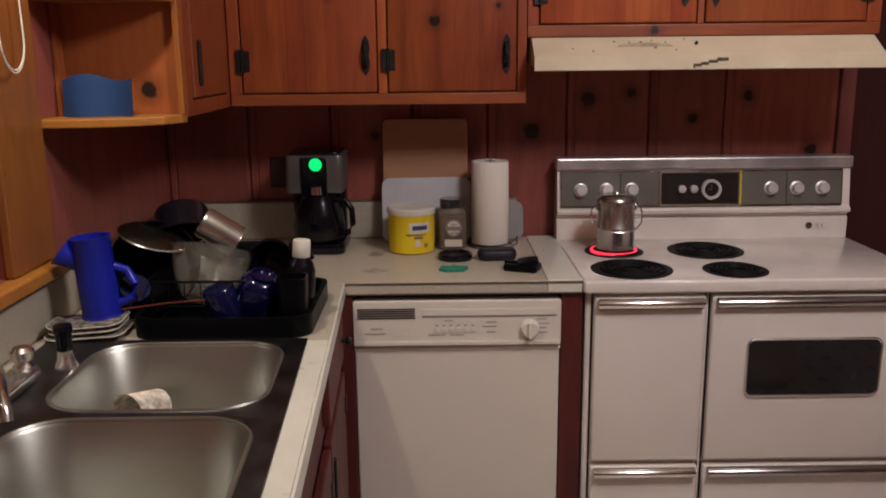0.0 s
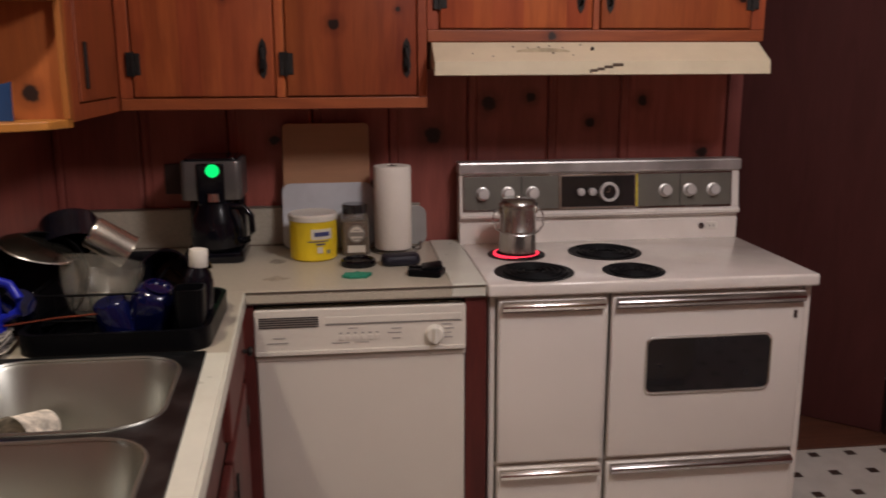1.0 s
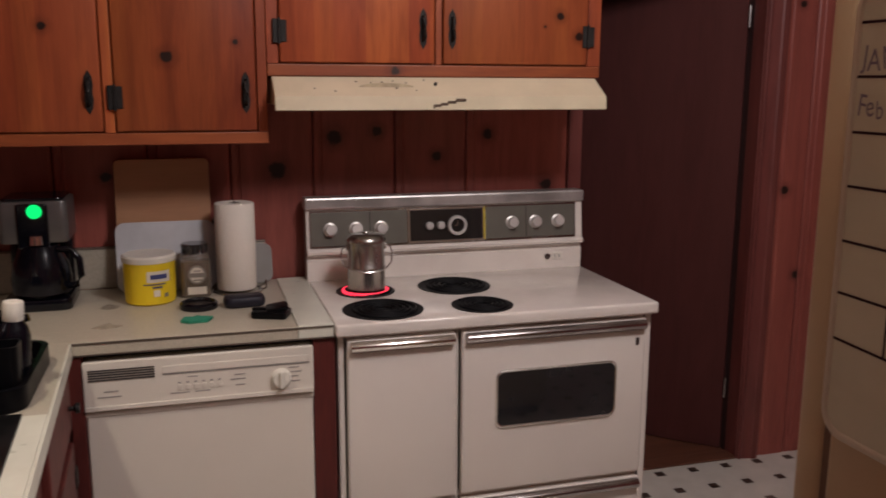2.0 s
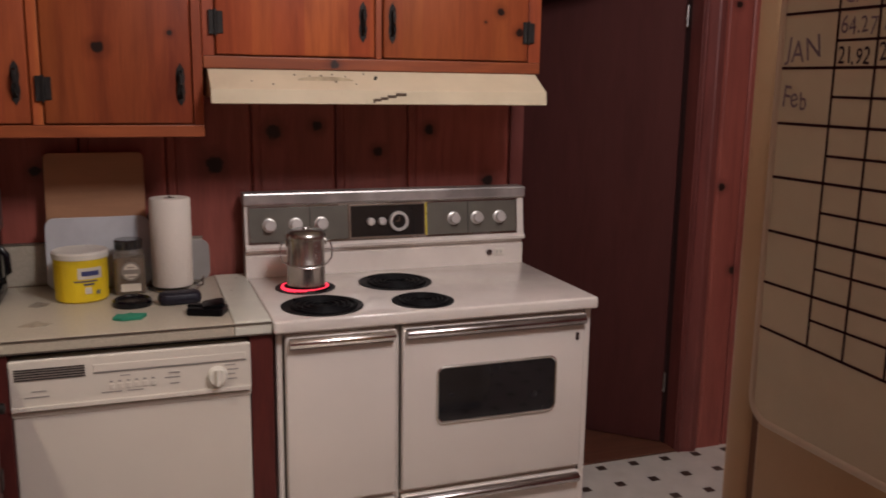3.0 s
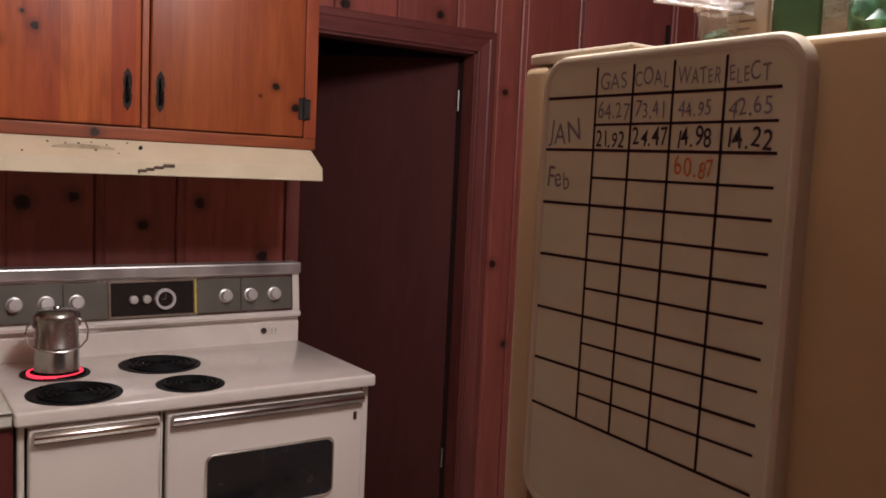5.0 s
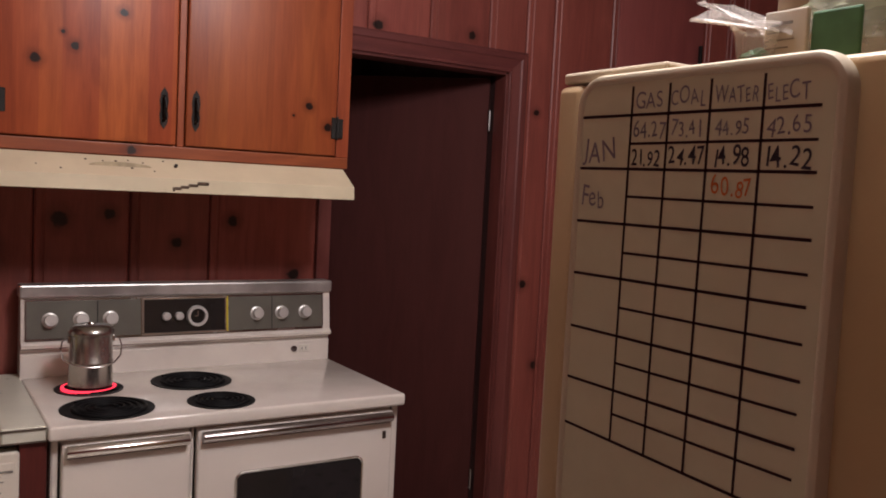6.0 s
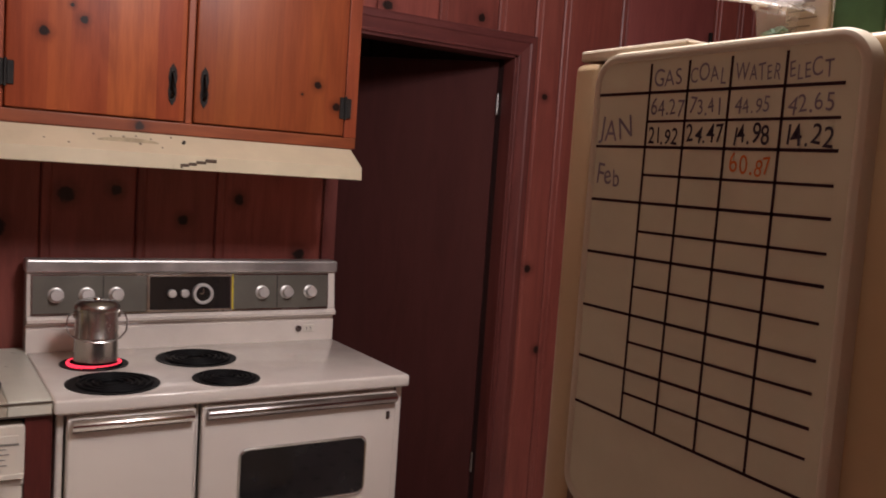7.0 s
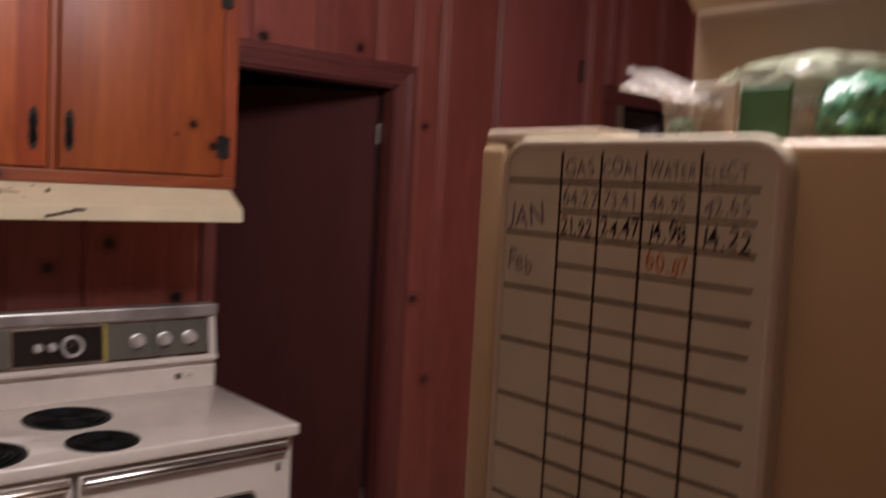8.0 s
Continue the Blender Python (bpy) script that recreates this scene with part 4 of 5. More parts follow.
wall_outlet = thing("wall_outlet", (-0.985, -0.022, 1.10), "dark brown wall outlet plate behind the coffee maker", "outlet")
part("plate", box((-0.032, 0.014, 0.0), (0.032, 0.022, 0.105), 0.003), plain("brown_plate", (0.045, 0.02, 0.018), 0.5), wall_outlet)

cut = thing("cutting_board", (-0.465, -0.028, TOP), "bamboo cutting board leaning on the wall", "cutting board")
part("slab_board", turned(slab(rounded(-0.148, 0, 0.148, 0.425, 0.02), 0, 0.016, 0.003), pose(0, -0.035, 0.001, 86, 0, 0) ), bamboo, cut)
wb = thing("cutting_board", (-0.463, -0.08, TOP), "white plastic cutting board leaning on the wall", "cutting board")
part("slab_board", turned(slab(rounded(-0.155, 0, 0.155, 0.225, 0.03), 0, 0.012, 0.003), pose(0, -0.02, 0.001, 82, 0, 0)), white_board_plastic, wb)
gb = thing("tray", (-0.212, -0.045, TOP), "grey rounded plastic tray leaning behind the paper towels", "tray")
part("tray_panel", turned(slab(rounded(-0.09, 0, 0.09, 0.135, 0.03), 0, 0.008, 0.002), pose(0, -0.03, 0.001, 78, 0, 0)), tray_grey, gb)

can = thing("canister", (-0.512, -0.235, TOP), "yellow plastic canister with a white lid and printed label", "canister")
part("tub", lathe([(0.068, 0), (0.075, 0.006), (0.0765, 0.06), (0.0765, 0.125), (0.078, 0.13), (0.078, 0.135)], None, 40), can_yellow, can, smooth=True)
part("lid", lathe([(0.080, 0.131), (0.081, 0.147), (0.076, 0.152), (0.068, 0.150), (0, 0.149)], None, 40), white_plastic, can, "white plastic lid", True)


def bent_label(name, radius, a0, a1, z0, z1, m, parent, n=10):
    bm = bmesh.new()
    rows = []
    for r in (radius, radius + 0.0006):
        for z in (z0, z1):
            rows.append([bm.verts.new((r * math.sin(radians(a0 + (a1 - a0) * i / n)), -r * math.cos(radians(a0 + (a1 - a0) * i / n)), z)) for i in range(n + 1)])
    for i in range(n):
        bm.faces.new((rows[2][i], rows[2][i + 1], rows[3][i + 1], rows[3][i]))
        bm.faces.new((rows[0][i], rows[1][i], rows[1][i + 1], rows[0][i + 1]))
        bm.faces.new((rows[1][i], rows[3][i], rows[3][i + 1], rows[1][i + 1]))
        bm.faces.new((rows[0][i], rows[0][i + 1], rows[2][i + 1], rows[2][i]))
    return part(name, bm, m, parent)


bent_label("label_patch", 0.0768, -4, 50, 0.074, 0.108, label_white, can)
bent_label("label_bar", 0.0775, 4, 42, 0.084, 0.098, label_blue, can)
bent_label("label_bar", 0.0775, -12, 38, 0.066, 0.0695, label_blue, can)
bent_label("label_bar", 0.0775, 8, 30, 0.056, 0.061, label_blue, can)
bent_label("label_mark", 0.0772, 10, 24, 0.030, 0.050, label_white, can)
bent_label("label_mark", 0.0772, 34, 44, 0.026, 0.038, label_grey, can)
bent_label("grip_panel", 0.0772, -70, -42, 0.012, 0.115, plain("canister_shade", (0.68, 0.47, 0.012), 0.4), can)

jar = thing("jar", (-0.375, -0.185, TOP), "square glass jar of brown contents with a dark lid", "jar")
part("contents", slab(rounded(-0.044, -0.044, 0.044, 0.044, 0.016), 0.004, 0.115, 0.004), jar_brown, jar, smooth=True)
part("glass", slab(rounded(-0.048, -0.048, 0.048, 0.048, 0.018), 0.0, 0.125, 0.008), jar_glass, jar, smooth=True)
part("shoulder", lathe([(0.046, 0.124), (0.040, 0.135), (0.040, 0.142)], None, 28), jar_glass, jar, smooth=True)
part("lid", lathe([(0.042, 0.140), (0.043, 0.165), (0.039, 0.169), (0, 0.169)], None, 32), clock_black, jar, "black screw lid", True)
lab = part("label_patch", turned(slab([(0.028 * math.cos(radians(a)), 0.030 * math.sin(radians(a))) for a in range(0, 360, 15)], 0, 0.001), Matrix.Translation((0.004, -0.0485, 0.075)) @ FACE_FRONT), label_grey, jar)
part("label_ring", turned(slab([(0.022 * math.cos(radians(a)), 0.024 * math.sin(radians(a))) for a in range(0, 360, 15)], 0, 0.0016), Matrix.Translation((0.004, -0.0485, 0.075)) @ FACE_FRONT), label_white, jar)
part("label_bar", turned(boxes(((-0.026, 0, -0.003), (0.030, 0.001, 0.011)), ((-0.01, 0, -0.014), (0.018, 0.001, -0.010)), ((-0.008, 0, 0.016), (0.015, 0.001, 0.019))), Matrix.Translation((0.002, -0.0512, 0.07))), label_grey, jar)
part("label_base", box((-0.026, -0.0495, 0.012), (0.032, -0.0482, 0.036), 0.0004), label_white, jar)

roll = thing("paper_towel_roll", (-0.246, -0.165, TOP), "white paper towel roll on a wire stand", "paper towel")
part("towel", lathe([(0.020, 0.012), (0.061, 0.012), (0.063, 0.016), (0.0635, 0.15), (0.063, 0.287), (0.060, 0.291), (0.020, 0.291), (0.020, 0.012)], None, 48, False), paper, roll, smooth=True)
part("core", lathe([(0.0195, 0.012), (0.0195, 0.29), (0.018, 0.29), (0.018, 0.012)], None, 24, False), label_grey, roll, smooth=True)
part("stand", tube([(0.075 * math.cos(a), 0.075 * math.sin(a), 0.004) for a in [k * 2 * math.pi / 36 for k in range(36)]], 0.0035, 8, closed=True), chrome_worn, roll, "wire stand", True)
part("post", tube([(0, 0, 0.004), (0, 0, 0.296)], 0.004, 8), chrome_worn, roll, smooth=True)
part("arm", tube([(0.07, 0.03, 0.004), (0.088, 0.02, 0.012), (0.094, 0.0, 0.03), (0.09, -0.03, 0.012), (0.06, -0.045, 0.004)], 0.003, 6), chrome_worn, roll, smooth=True)

lid = thing("pot_cover", (-0.37, -0.36, TOP), "black round cover lying on the worktop", "cover")
part("disc", lathe([(0.055, 0), (0.057, 0.004), (0.056, 0.016), (0.05, 0.021), (0.046, 0.015), (0, 0.014)], None, 32), blackplastic, lid, smooth=True)
sponge = thing("scrub_pad", (-0.378, -0.512, TOP), "torn green scouring pad on the worktop", "sponge")
part("pad", slab([(-0.044, -0.012), (-0.02, -0.03), (0.03, -0.026), (0.038, -0.008), (0.046, 0.012), (0.012, 0.02), (0.004, 0.032), (-0.012, 0.018), (-0.034, 0.022)], 0.0, 0.010, 0.002), green_sponge, sponge)
wallet = thing("glasses_case", (-0.236, -0.372, TOP), "dark navy soft case on the worktop", "case", turn=4)
part("shell", slab(rounded(-0.062, -0.035, 0.062, 0.035, 0.025), 0, 0.035, 0.013), plain("navy_case", (0.006, 0.005, 0.014), 0.5), wallet, smooth=True)
keys = thing("phone_case", (-0.168, -0.52, TOP), "small black leather case with a strap", "case", turn=-22)
part("shell", slab(rounded(-0.052, -0.036, 0.052, 0.036, 0.01), 0, 0.022, 0.006), black_matte, keys, smooth=True)
part("strap", box((-0.056, -0.008, 0.004), (-0.01, 0.012, 0.027), 0.003), black_matte, keys)
part("flap", turned(slab(rounded(-0.030, -0.030, 0.034, 0.030, 0.012), 0.0, 0.012, 0.005), pose(0.014, 0.006, 0.021, 6, -8, 18)), black_matte, keys, smooth=True)
part("buckle", box((-0.02, -0.006, 0.022), (-0.008, 0.008, 0.0255), 0.001), dark_chrome, keys)
stain = part("stain", slab([(-0.66, -0.52), (-0.63, -0.535), (-0.59, -0.525), (-0.575, -0.505), (-0.60, -0.495), (-0.615, -0.47), (-0.64, -0.49)], TOP - 0.001, TOP + 0.0006), plain("worktop_stain", (0.36, 0.30, 0.22), 0.4, vary=0.3, scale=50), worktop)
part("stain", slab([(-0.655, -0.30), (-0.63, -0.315), (-0.605, -0.30), (-0.60, -0.27), (-0.62, -0.262), (-0.635, -0.245), (-0.65, -0.27)], TOP - 0.001, TOP + 0.0007), plain("worktop_spill", (0.27, 0.23, 0.18), 0.3, vary=0.4, scale=60), worktop)

# ---- drying dishes ----
mat = thing("drying_tray", (0, 0, 0), "black drying tray full of washed dishes", "dish tray")
part("tray_base", slab(rounded(-1.140, -1.15, -0.722, -0.77, 0.05), TOP, TOP + 0.008, 0.003), black_matte, mat, smooth=True)
bm = bmesh.new()
outer = rounded(-1.140, -1.15, -0.722, -0.77, 0.05)
inner = rounded(-1.127, -1.137, -0.735, -0.783, 0.04)
rings = [[bm.verts.new((x, y, TOP + z)) for x, y in o] for o, z in ((outer, 0.006), (outer, 0.05), (inner, 0.05), (inner, 0.008))]
for a, b in zip(rings, rings[1:]):
    for i in range(len(a)):
        bm.faces.new((a[i], a[(i + 1) % len(a)], b[(i + 1) % len(a)], b[i]))
part("tray_wall", bm, black_matte, mat, smooth=True)

rack = thing("dish_rack", (0, 0, TOP + 0.008), "black wire dish rack standing in the tray", "dish rack")
bm = bmesh.new()
for z in (0.055, 0.115):
    tube([(x, y, z) for x, y in rounded(-1.115, -1.09, -0.86, -0.80, 0.04, 4)], 0.003, 6, bm, True)
part("rail", bm, black_matte, rack, smooth=True)
for i in range(7):
    x = -1.10 + 0.038 * i
    part("wire", tube([(x, -1.09, 0.115), (x, -1.088, 0.03), (x, -1.07, 0.012), (x, -0.82, 0.012), (x, -0.802, 0.03), (x, -0.80, 0.115)], 0.0016, 6), black_matte, rack, smooth=True)

Z = TOP + 0.02
jug = thing("blue_jug", (-1.226, -1.075, TOP + 0.034), "royal blue plastic pitcher standing on the folded towel", "pitcher", turn=12)
lean = pose(0, 0, 0, 0, -4, 0)
part("body", lathe([(0.040, 0), (0.046, 0.003), (0.045, 0.09), (0.045, 0.196), (0.047, 0.200), (0.043, 0.200), (0.041, 0.10), (0.040, 0.006), (0, 0.006)], lean, 32), blue_plastic, jug, smooth=True)
part("base_ring", lathe([(0.0465, 0.002), (0.0485, 0.005), (0.0465, 0.012)], lean, 32), blue_plastic, jug, smooth=True)
part("handle", tube([(0.034, -0.004, 0.125), (0.062, -0.008, 0.115), (0.080, -0.012, 0.085), (0.076, -0.012, 0.05), (0.040, -0.005, 0.035)], 0.011, 10), blue_plastic, jug, smooth=True)
part("spout", lathe([(0.020, -0.01), (0.026, 0.02), (0.036, 0.045), (0.033, 0.045), (0.022, 0.02), (0.014, -0.01)], pose(-0.046, 0.0, 0.140, 0, -52, 0), 18, False), blue_plastic, jug, smooth=True)

towel = thing("dish_towel", (-1.250, -1.105, TOP + 0.001), "folded black and white patterned dish towel", "towel", turn=4)
for i, (w, d) in enumerate(((0.090, 0.066), (0.082, 0.062), (0.085, 0.060))):
    bm = slab(rounded(-w, -d, w, d, 0.03), 0.0105 * i, 0.0105 * i + 0.006, 0.0025)
    bmesh.ops.subdivide_edges(bm, edges=bm.edges[:], cuts=2, use_grid_fill=True)
    hem = tube([(x, y, 0.0105 * i + 0.0035) for x, y in rounded(-w, -d, w, d, 0.03, 8)], 0.0013, 6, closed=True)
    for shape in (bm, hem):
        for v in shape.verts:
            v.co.z += 0.006 * math.sin(v.co.x * 30 + 0.4) * (0.6 + 0.4 * math.sin(v.co.y * 20 + 1)) + 1.3 * v.co.x * v.co.x * (0.4 + 0.3 * i) + 0.006
    fold = part("fold", bm, towel_cloth, towel, smooth=True)
    part("hem", hem, label_white, fold, "pale hemmed edge", True)

pan = thing("black_pan", (-1.135, -0.93, Z + 0.100), "large black frying pan standing on edge in the rack", "pan")
part("pan_body", lathe([(0.0, 0.0), (0.10, 0.0), (0.125, 0.02), (0.14, 0.05), (0.143, 0.05), (0.128, 0.016), (0.10, -0.004), (0, -0.004)], pose(0, 0, 0, 68, -4, 6) @ Matrix.Scale(0.80, 4), 40, False), black_matte, pan, smooth=True)
wok = thing("pan_lid", (-1.135, -0.945, Z + 0.182), "domed grey metal pan lid leaning in the rack", "lid")
part("dome", lathe([(0.118, 0), (0.12, 0.004), (0.10, 0.022), (0.06, 0.036), (0.0, 0.042)], pose(0, 0, 0.0, 6, 19, 0) @ Matrix.Diagonal((0.72, 0.68, 0.5, 1)), 40, False), plain("dull_lid", (0.075, 0.070, 0.06), 0.25, 0.95), wok, smooth=True)
part("lid_rim", lathe([(0.121, -0.002), (0.123, 0.002), (0.119, 0.006)], pose(0, 0, 0.0, 6, 19, 0) @ Matrix.Diagonal((0.72, 0.68, 0.5, 1)), 40, False), chrome_worn, wok, smooth=True)
pot2 = thing("saucepan", (-0.985, -0.88, Z + 0.180), "steel saucepan tipped on its side among the dishes", "saucepan")
m2 = pose(0, 0, 0, 0, 126, 14) @ Matrix.Diagonal((0.66, 0.66, 0.80, 1))
part("pan_body", lathe([(0.0, -0.07), (0.055, -0.07), (0.062, -0.06), (0.066, 0.055), (0.069, 0.06), (0.064, 0.058), (0.06, -0.058), (0, -0.062)], m2, 36, False), pot_steel, pot2, smooth=True)
pot3 = thing("black_pot", (-1.085, -0.86, Z + 0.205), "black cooking pot resting behind the other dishes", "pot")
part("pot_body", lathe([(0.0, -0.05), (0.085, -0.05), (0.095, -0.035), (0.098, 0.045), (0.102, 0.05), (0.094, 0.048), (0.088, -0.03), (0, -0.04)], pose(0, 0, 0, 150, -15, 0) @ Matrix.Scale(0.72, 4), 36, False), blackplastic, pot3, smooth=True)
part("pot_handle", tube([(0.06, -0.02, 0.0), (0.085, -0.03, 0.005), (0.105, -0.035, -0.005)], 0.011, 8), blackplastic, pot3, smooth=True)
bowl2 = thing("clear_bowl", (-0.990, -0.985, Z + 0.104), "clear plastic bowl upside down on the dishes", "bowl")
part("shell", lathe([(0.035, -0.08), (0.06, -0.066), (0.084, -0.02), (0.097, 0.035), (0.096, 0.05), (0.104, 0.052), (0.094, 0.052), (0.080, -0.02), (0.055, -0.060), (0, -0.074)], pose(0, 0, 0, -24, 6, 0), 36, False), clear_plastic, bowl2, smooth=True)
side_pan = thing("small_black_pot", (-0.845, -0.885, Z + 0.080), "small black cooking pot tipped over at the back of the rack", "pot")
part("pot_body", lathe([(0.0, -0.05), (0.058, -0.05), (0.066, -0.038), (0.068, 0.045), (0.071, 0.05), (0.065, 0.048), (0.062, -0.03), (0, -0.04)], pose(0, 0, 0, 62, -25, 0), 36, False), blackplastic, side_pan, smooth=True)
part("pot_handle", tube([(0.05, -0.01, 0.02), (0.085, -0.012, 0.035), (0.10, -0.012, 0.04)], 0.009, 8), blackplastic, side_pan, smooth=True)
# black slab added to darken the shaded gap behind the dishes
rack_fill = thing("black_baking_tin", (-0.995, -0.815, TOP + 0.010), "black panel added behind the washed dishes to fill in the dark", "baking tin")
part("tin_body", turned(slab(rounded(-0.15, 0.0, 0.15, 0.150, 0.03), 0, 0.012, 0.004), pose(0, 0, 0, 82, 0, 0)), black_matte, rack_fill, smooth=True)
cup_a = thing("blue_cup", (-0.935, -1.075, Z + 0.035), "blue plastic cup turned upside down", "cup", "blue cups")
part("shell", lathe([(0.0, 0.055), (0.034, 0.055), (0.038, 0.05), (0.044, -0.045), (0.041, -0.045), (0.035, 0.045), (0, 0.048)], pose(0, 0, 0, 10, -14, 0), 28, False), blue_dark, cup_a, smooth=True)
cup_b = thing("blue_cup", (-1.225, -1.02, Z + 0.05), "blue plastic cup lying behind the pitcher", "cup", "blue cups")
part("shell", lathe([(0.0, 0.05), (0.036, 0.05), (0.042, -0.045), (0.039, -0.045), (0.033, 0.045), (0, 0.044)], pose(0.05, 0, 0, 40, 35, 0), 28, False), blue_dark, cup_b, smooth=True)
mug = thing("blue_mug", (-0.858, -1.050, Z + 0.062), "glossy dark blue mug turned over on the rack", "mug")
tip = pose(0, 0, 0, 14, 20, 0)
part("shell", lathe([(0.0, 0.052), (0.026, 0.051), (0.040, 0.045), (0.050, 0.030), (0.055, 0.0), (0.056, -0.052), (0.052, -0.052), (0.050, 0.0), (0.036, 0.038), (0, 0.044)], tip, 36, False), blue_dark, mug, smooth=True)
part("foot_ring", lathe([(0.027, 0.050), (0.031, 0.056), (0.027, 0.057), (0.024, 0.051)], tip, 28, False), blue_dark, mug, smooth=True)
part("bright_rim", lathe([(0.0555, -0.050), (0.0575, -0.053), (0.055, -0.056), (0.0515, -0.052)], tip, 36, False), clear_plastic, mug, smooth=True)
part("handle", tube([(-0.050, -0.02, 0.018), (-0.078, -0.03, 0.016), (-0.088, -0.034, -0.008), (-0.076, -0.03, -0.030), (-0.052, -0.022, -0.034)], 0.007, 8), blue_dark, mug, smooth=True)
bottle = thing("black_bottle", (-0.772, -0.985, TOP + 0.008), "black bottle with a white cap", "bottle")
part("body", lathe([(0.030, 0), (0.036, 0.004), (0.036, 0.115), (0.03, 0.135), (0.02, 0.15), (0.018, 0.16)], pose(0, 0, 0, 0, 4, 0), 28), blackplastic, bottle, smooth=True)
part("cap", lathe([(0.021, 0.150), (0.022, 0.152), (0.022, 0.188), (0.020, 0.192), (0, 0.192)], pose(0, 0, 0, 0, 4, 0), 24), white_plastic, bottle, "white screw cap", True)
holder = thing("utensil_holder", (-0.768, -1.085, TOP + 0.008), "black utensil holder hooked on the rack", "holder")
bm = bmesh.new()
rings = [[bm.verts.new((x, y, z)) for x, y in rounded(-0.034 + i, -0.035 + i, 0.034 - i, 0.035 - i, 0.015)] for z, i in ((0, 0.004), (0.125, 0), (0.125, 0.003), (0.004, 0.006))]
for a, b in zip(rings, rings[1:]):
    for i in range(len(a)):
        bm.faces.new((a[i], a[(i + 1) % len(a)], b[(i + 1) % len(a)], b[i]))
bm.faces.new(rings[0])
bm.faces.new(rings[-1])
part("cup_body", bm, black_matte, holder, smooth=True)
spatula = thing("wooden_spoon", (-1.06, -1.10, TOP + 0.075), "long orange handled utensil lying across the tray", "utensil")
part("shaft", tube([(-0.12, 0.02, -0.02), (0.0, 0.0, 0.0), (0.13, -0.01, 0.012)], 0.0022, 8), copper, spatula, smooth=True)
cupp = thing("paper_cup", (-1.068, -1.295, 0.793), "printed paper cup lying on its side in the sink", "cup", turn=62)
part("shell", lathe([(0.0, -0.05), (0.028, -0.05), (0.029, -0.047), (0.040, 0.05), (0.042, 0.052), (0.039, 0.05), (0.028, -0.045), (0, -0.046)], pose(0, 0, 0.012, 0, -86, 0) @ Matrix.Diagonal((1.15, 1.15, 0.95, 1)), 32, False), cup_paper, cupp, smooth=True)

# ---- refrigerator ----
FX, FZ = 0.466, 1.709
fr = thing("refrigerator", (0, 0, 0), "old almond enamel refrigerator with its side to the room", "refrigerator")
part("cabinet", box((FX, -2.76, 0.03), (FX + 0.76, -2.052, FZ), 0.012, 3), fridge_gold, fr, smooth=True)
door = part("door", box((FX - 0.002, -2.041, 0.09), (FX + 0.762, -1.990, FZ - 0.002), 0.012, 3), fridge_door, fr, smooth=True)
part("gasket", box((FX + 0.006, -2.053, 0.10), (FX + 0.75, -2.040, FZ - 0.012)), gasket, fr)
part("hinge_cover", box((FX + 0.004, -2.19, FZ + 0.0005), (FX + 0.09, -1.996, FZ + 0.016), 0.004), cover_white, fr, "cream hinge cover")
part("base_grille", box((FX + 0.02, -2.75, 0.0), (FX + 0.74, -2.05, 0.03)), gap_black, fr)
part("handle", tube([(FX + 0.70, -1.99, 0.7), (FX + 0.70, -1.97, 0.72), (FX + 0.70, -1.965, 1.0), (FX + 0.70, -1.97, 1.28), (FX + 0.70, -1.99, 1.3)], 0.012, 10), chrome_worn, door, smooth=True)

board = thing("whiteboard", (0, 0, 0), "dry-erase board with a taped grid of monthly bills", "whiteboard")
BY0, BY1, BZ0, BZ1 = 2.052, 2.448, 1.108, 1.713
part("panel", turned(slab(rounded(BY0 + 0.004, BZ0 + 0.004, BY1 - 0.004, BZ1 - 0.004, 0.036, 8), 0, 0.016, 0.002), Matrix.Translation((FX, 0, 0)) @ FACE_LEFT), board_white, board)
bm = bmesh.new()
prof = ((0.0, 0.0), (0.0, 0.010), (0.003, 0.0165), (0.008, 0.0185), (0.012, 0.0178), (0.014, 0.0161))
rings = [[bm.verts.new((x, y, z)) for x, y in rounded(BY0 + i, BZ0 + i, BY1 - i, BZ1 - i, 0.042 - i, 10)] for i, z in prof]
for a, b in zip(rings, rings[1:]):
    for i in range(len(a)):
        bm.faces.new((a[i], a[(i + 1) % len(a)], b[(i + 1) % len(a)], b[i]))
part("rim", turned(bm, Matrix.Translation((FX, 0, 0)) @ FACE_LEFT), board_rim, board, "raised rounded rim", True)
FACE = FX - 0.0163


def strip(y0, z0, y1, z1, w=0.0036):
    """A strip of dark tape between two places on the board."""
    a, b = Vector((y0, z0)), Vector((y1, z1))
    n = Vector((-(b - a).y, (b - a).x)).normalized() * w * 0.43
    part("tape_line", turned(slab([a - n, b - n, b + n, a + n], 0, 0.00025), Matrix.Translation((FACE, 0, 0)) @ FACE_LEFT), tape, board)


# the rows as laid by hand: start and end height, month lines the whole width, half lines from the first column on
for za, zb in ((1.659, 1.657), (1.592, 1.590), (1.522, 1.522), (1.452, 1.454), (1.380, 1.378), (1.310, 1.308), (1.2475, 1.2335)):
    strip(2.0600, za, 2.419, zb, 0.0042)
for za, zb in ((1.623, 1.623), (1.557, 1.555), (1.486, 1.487), (1.416, 1.416), (1.345, 1.344), (1.279, 1.276)):
    strip(2.155, za, 2.418, zb, 0.0037)
for ya, yb, z in ((2.1555, 2.1535, 1.244), (2.2168, 2.2125, 1.242), (2.2785, 2.2755, 1.240), (2.350, 2.347, 1.236)):
    strip(ya, 1.694, yb, z, 0.0040)


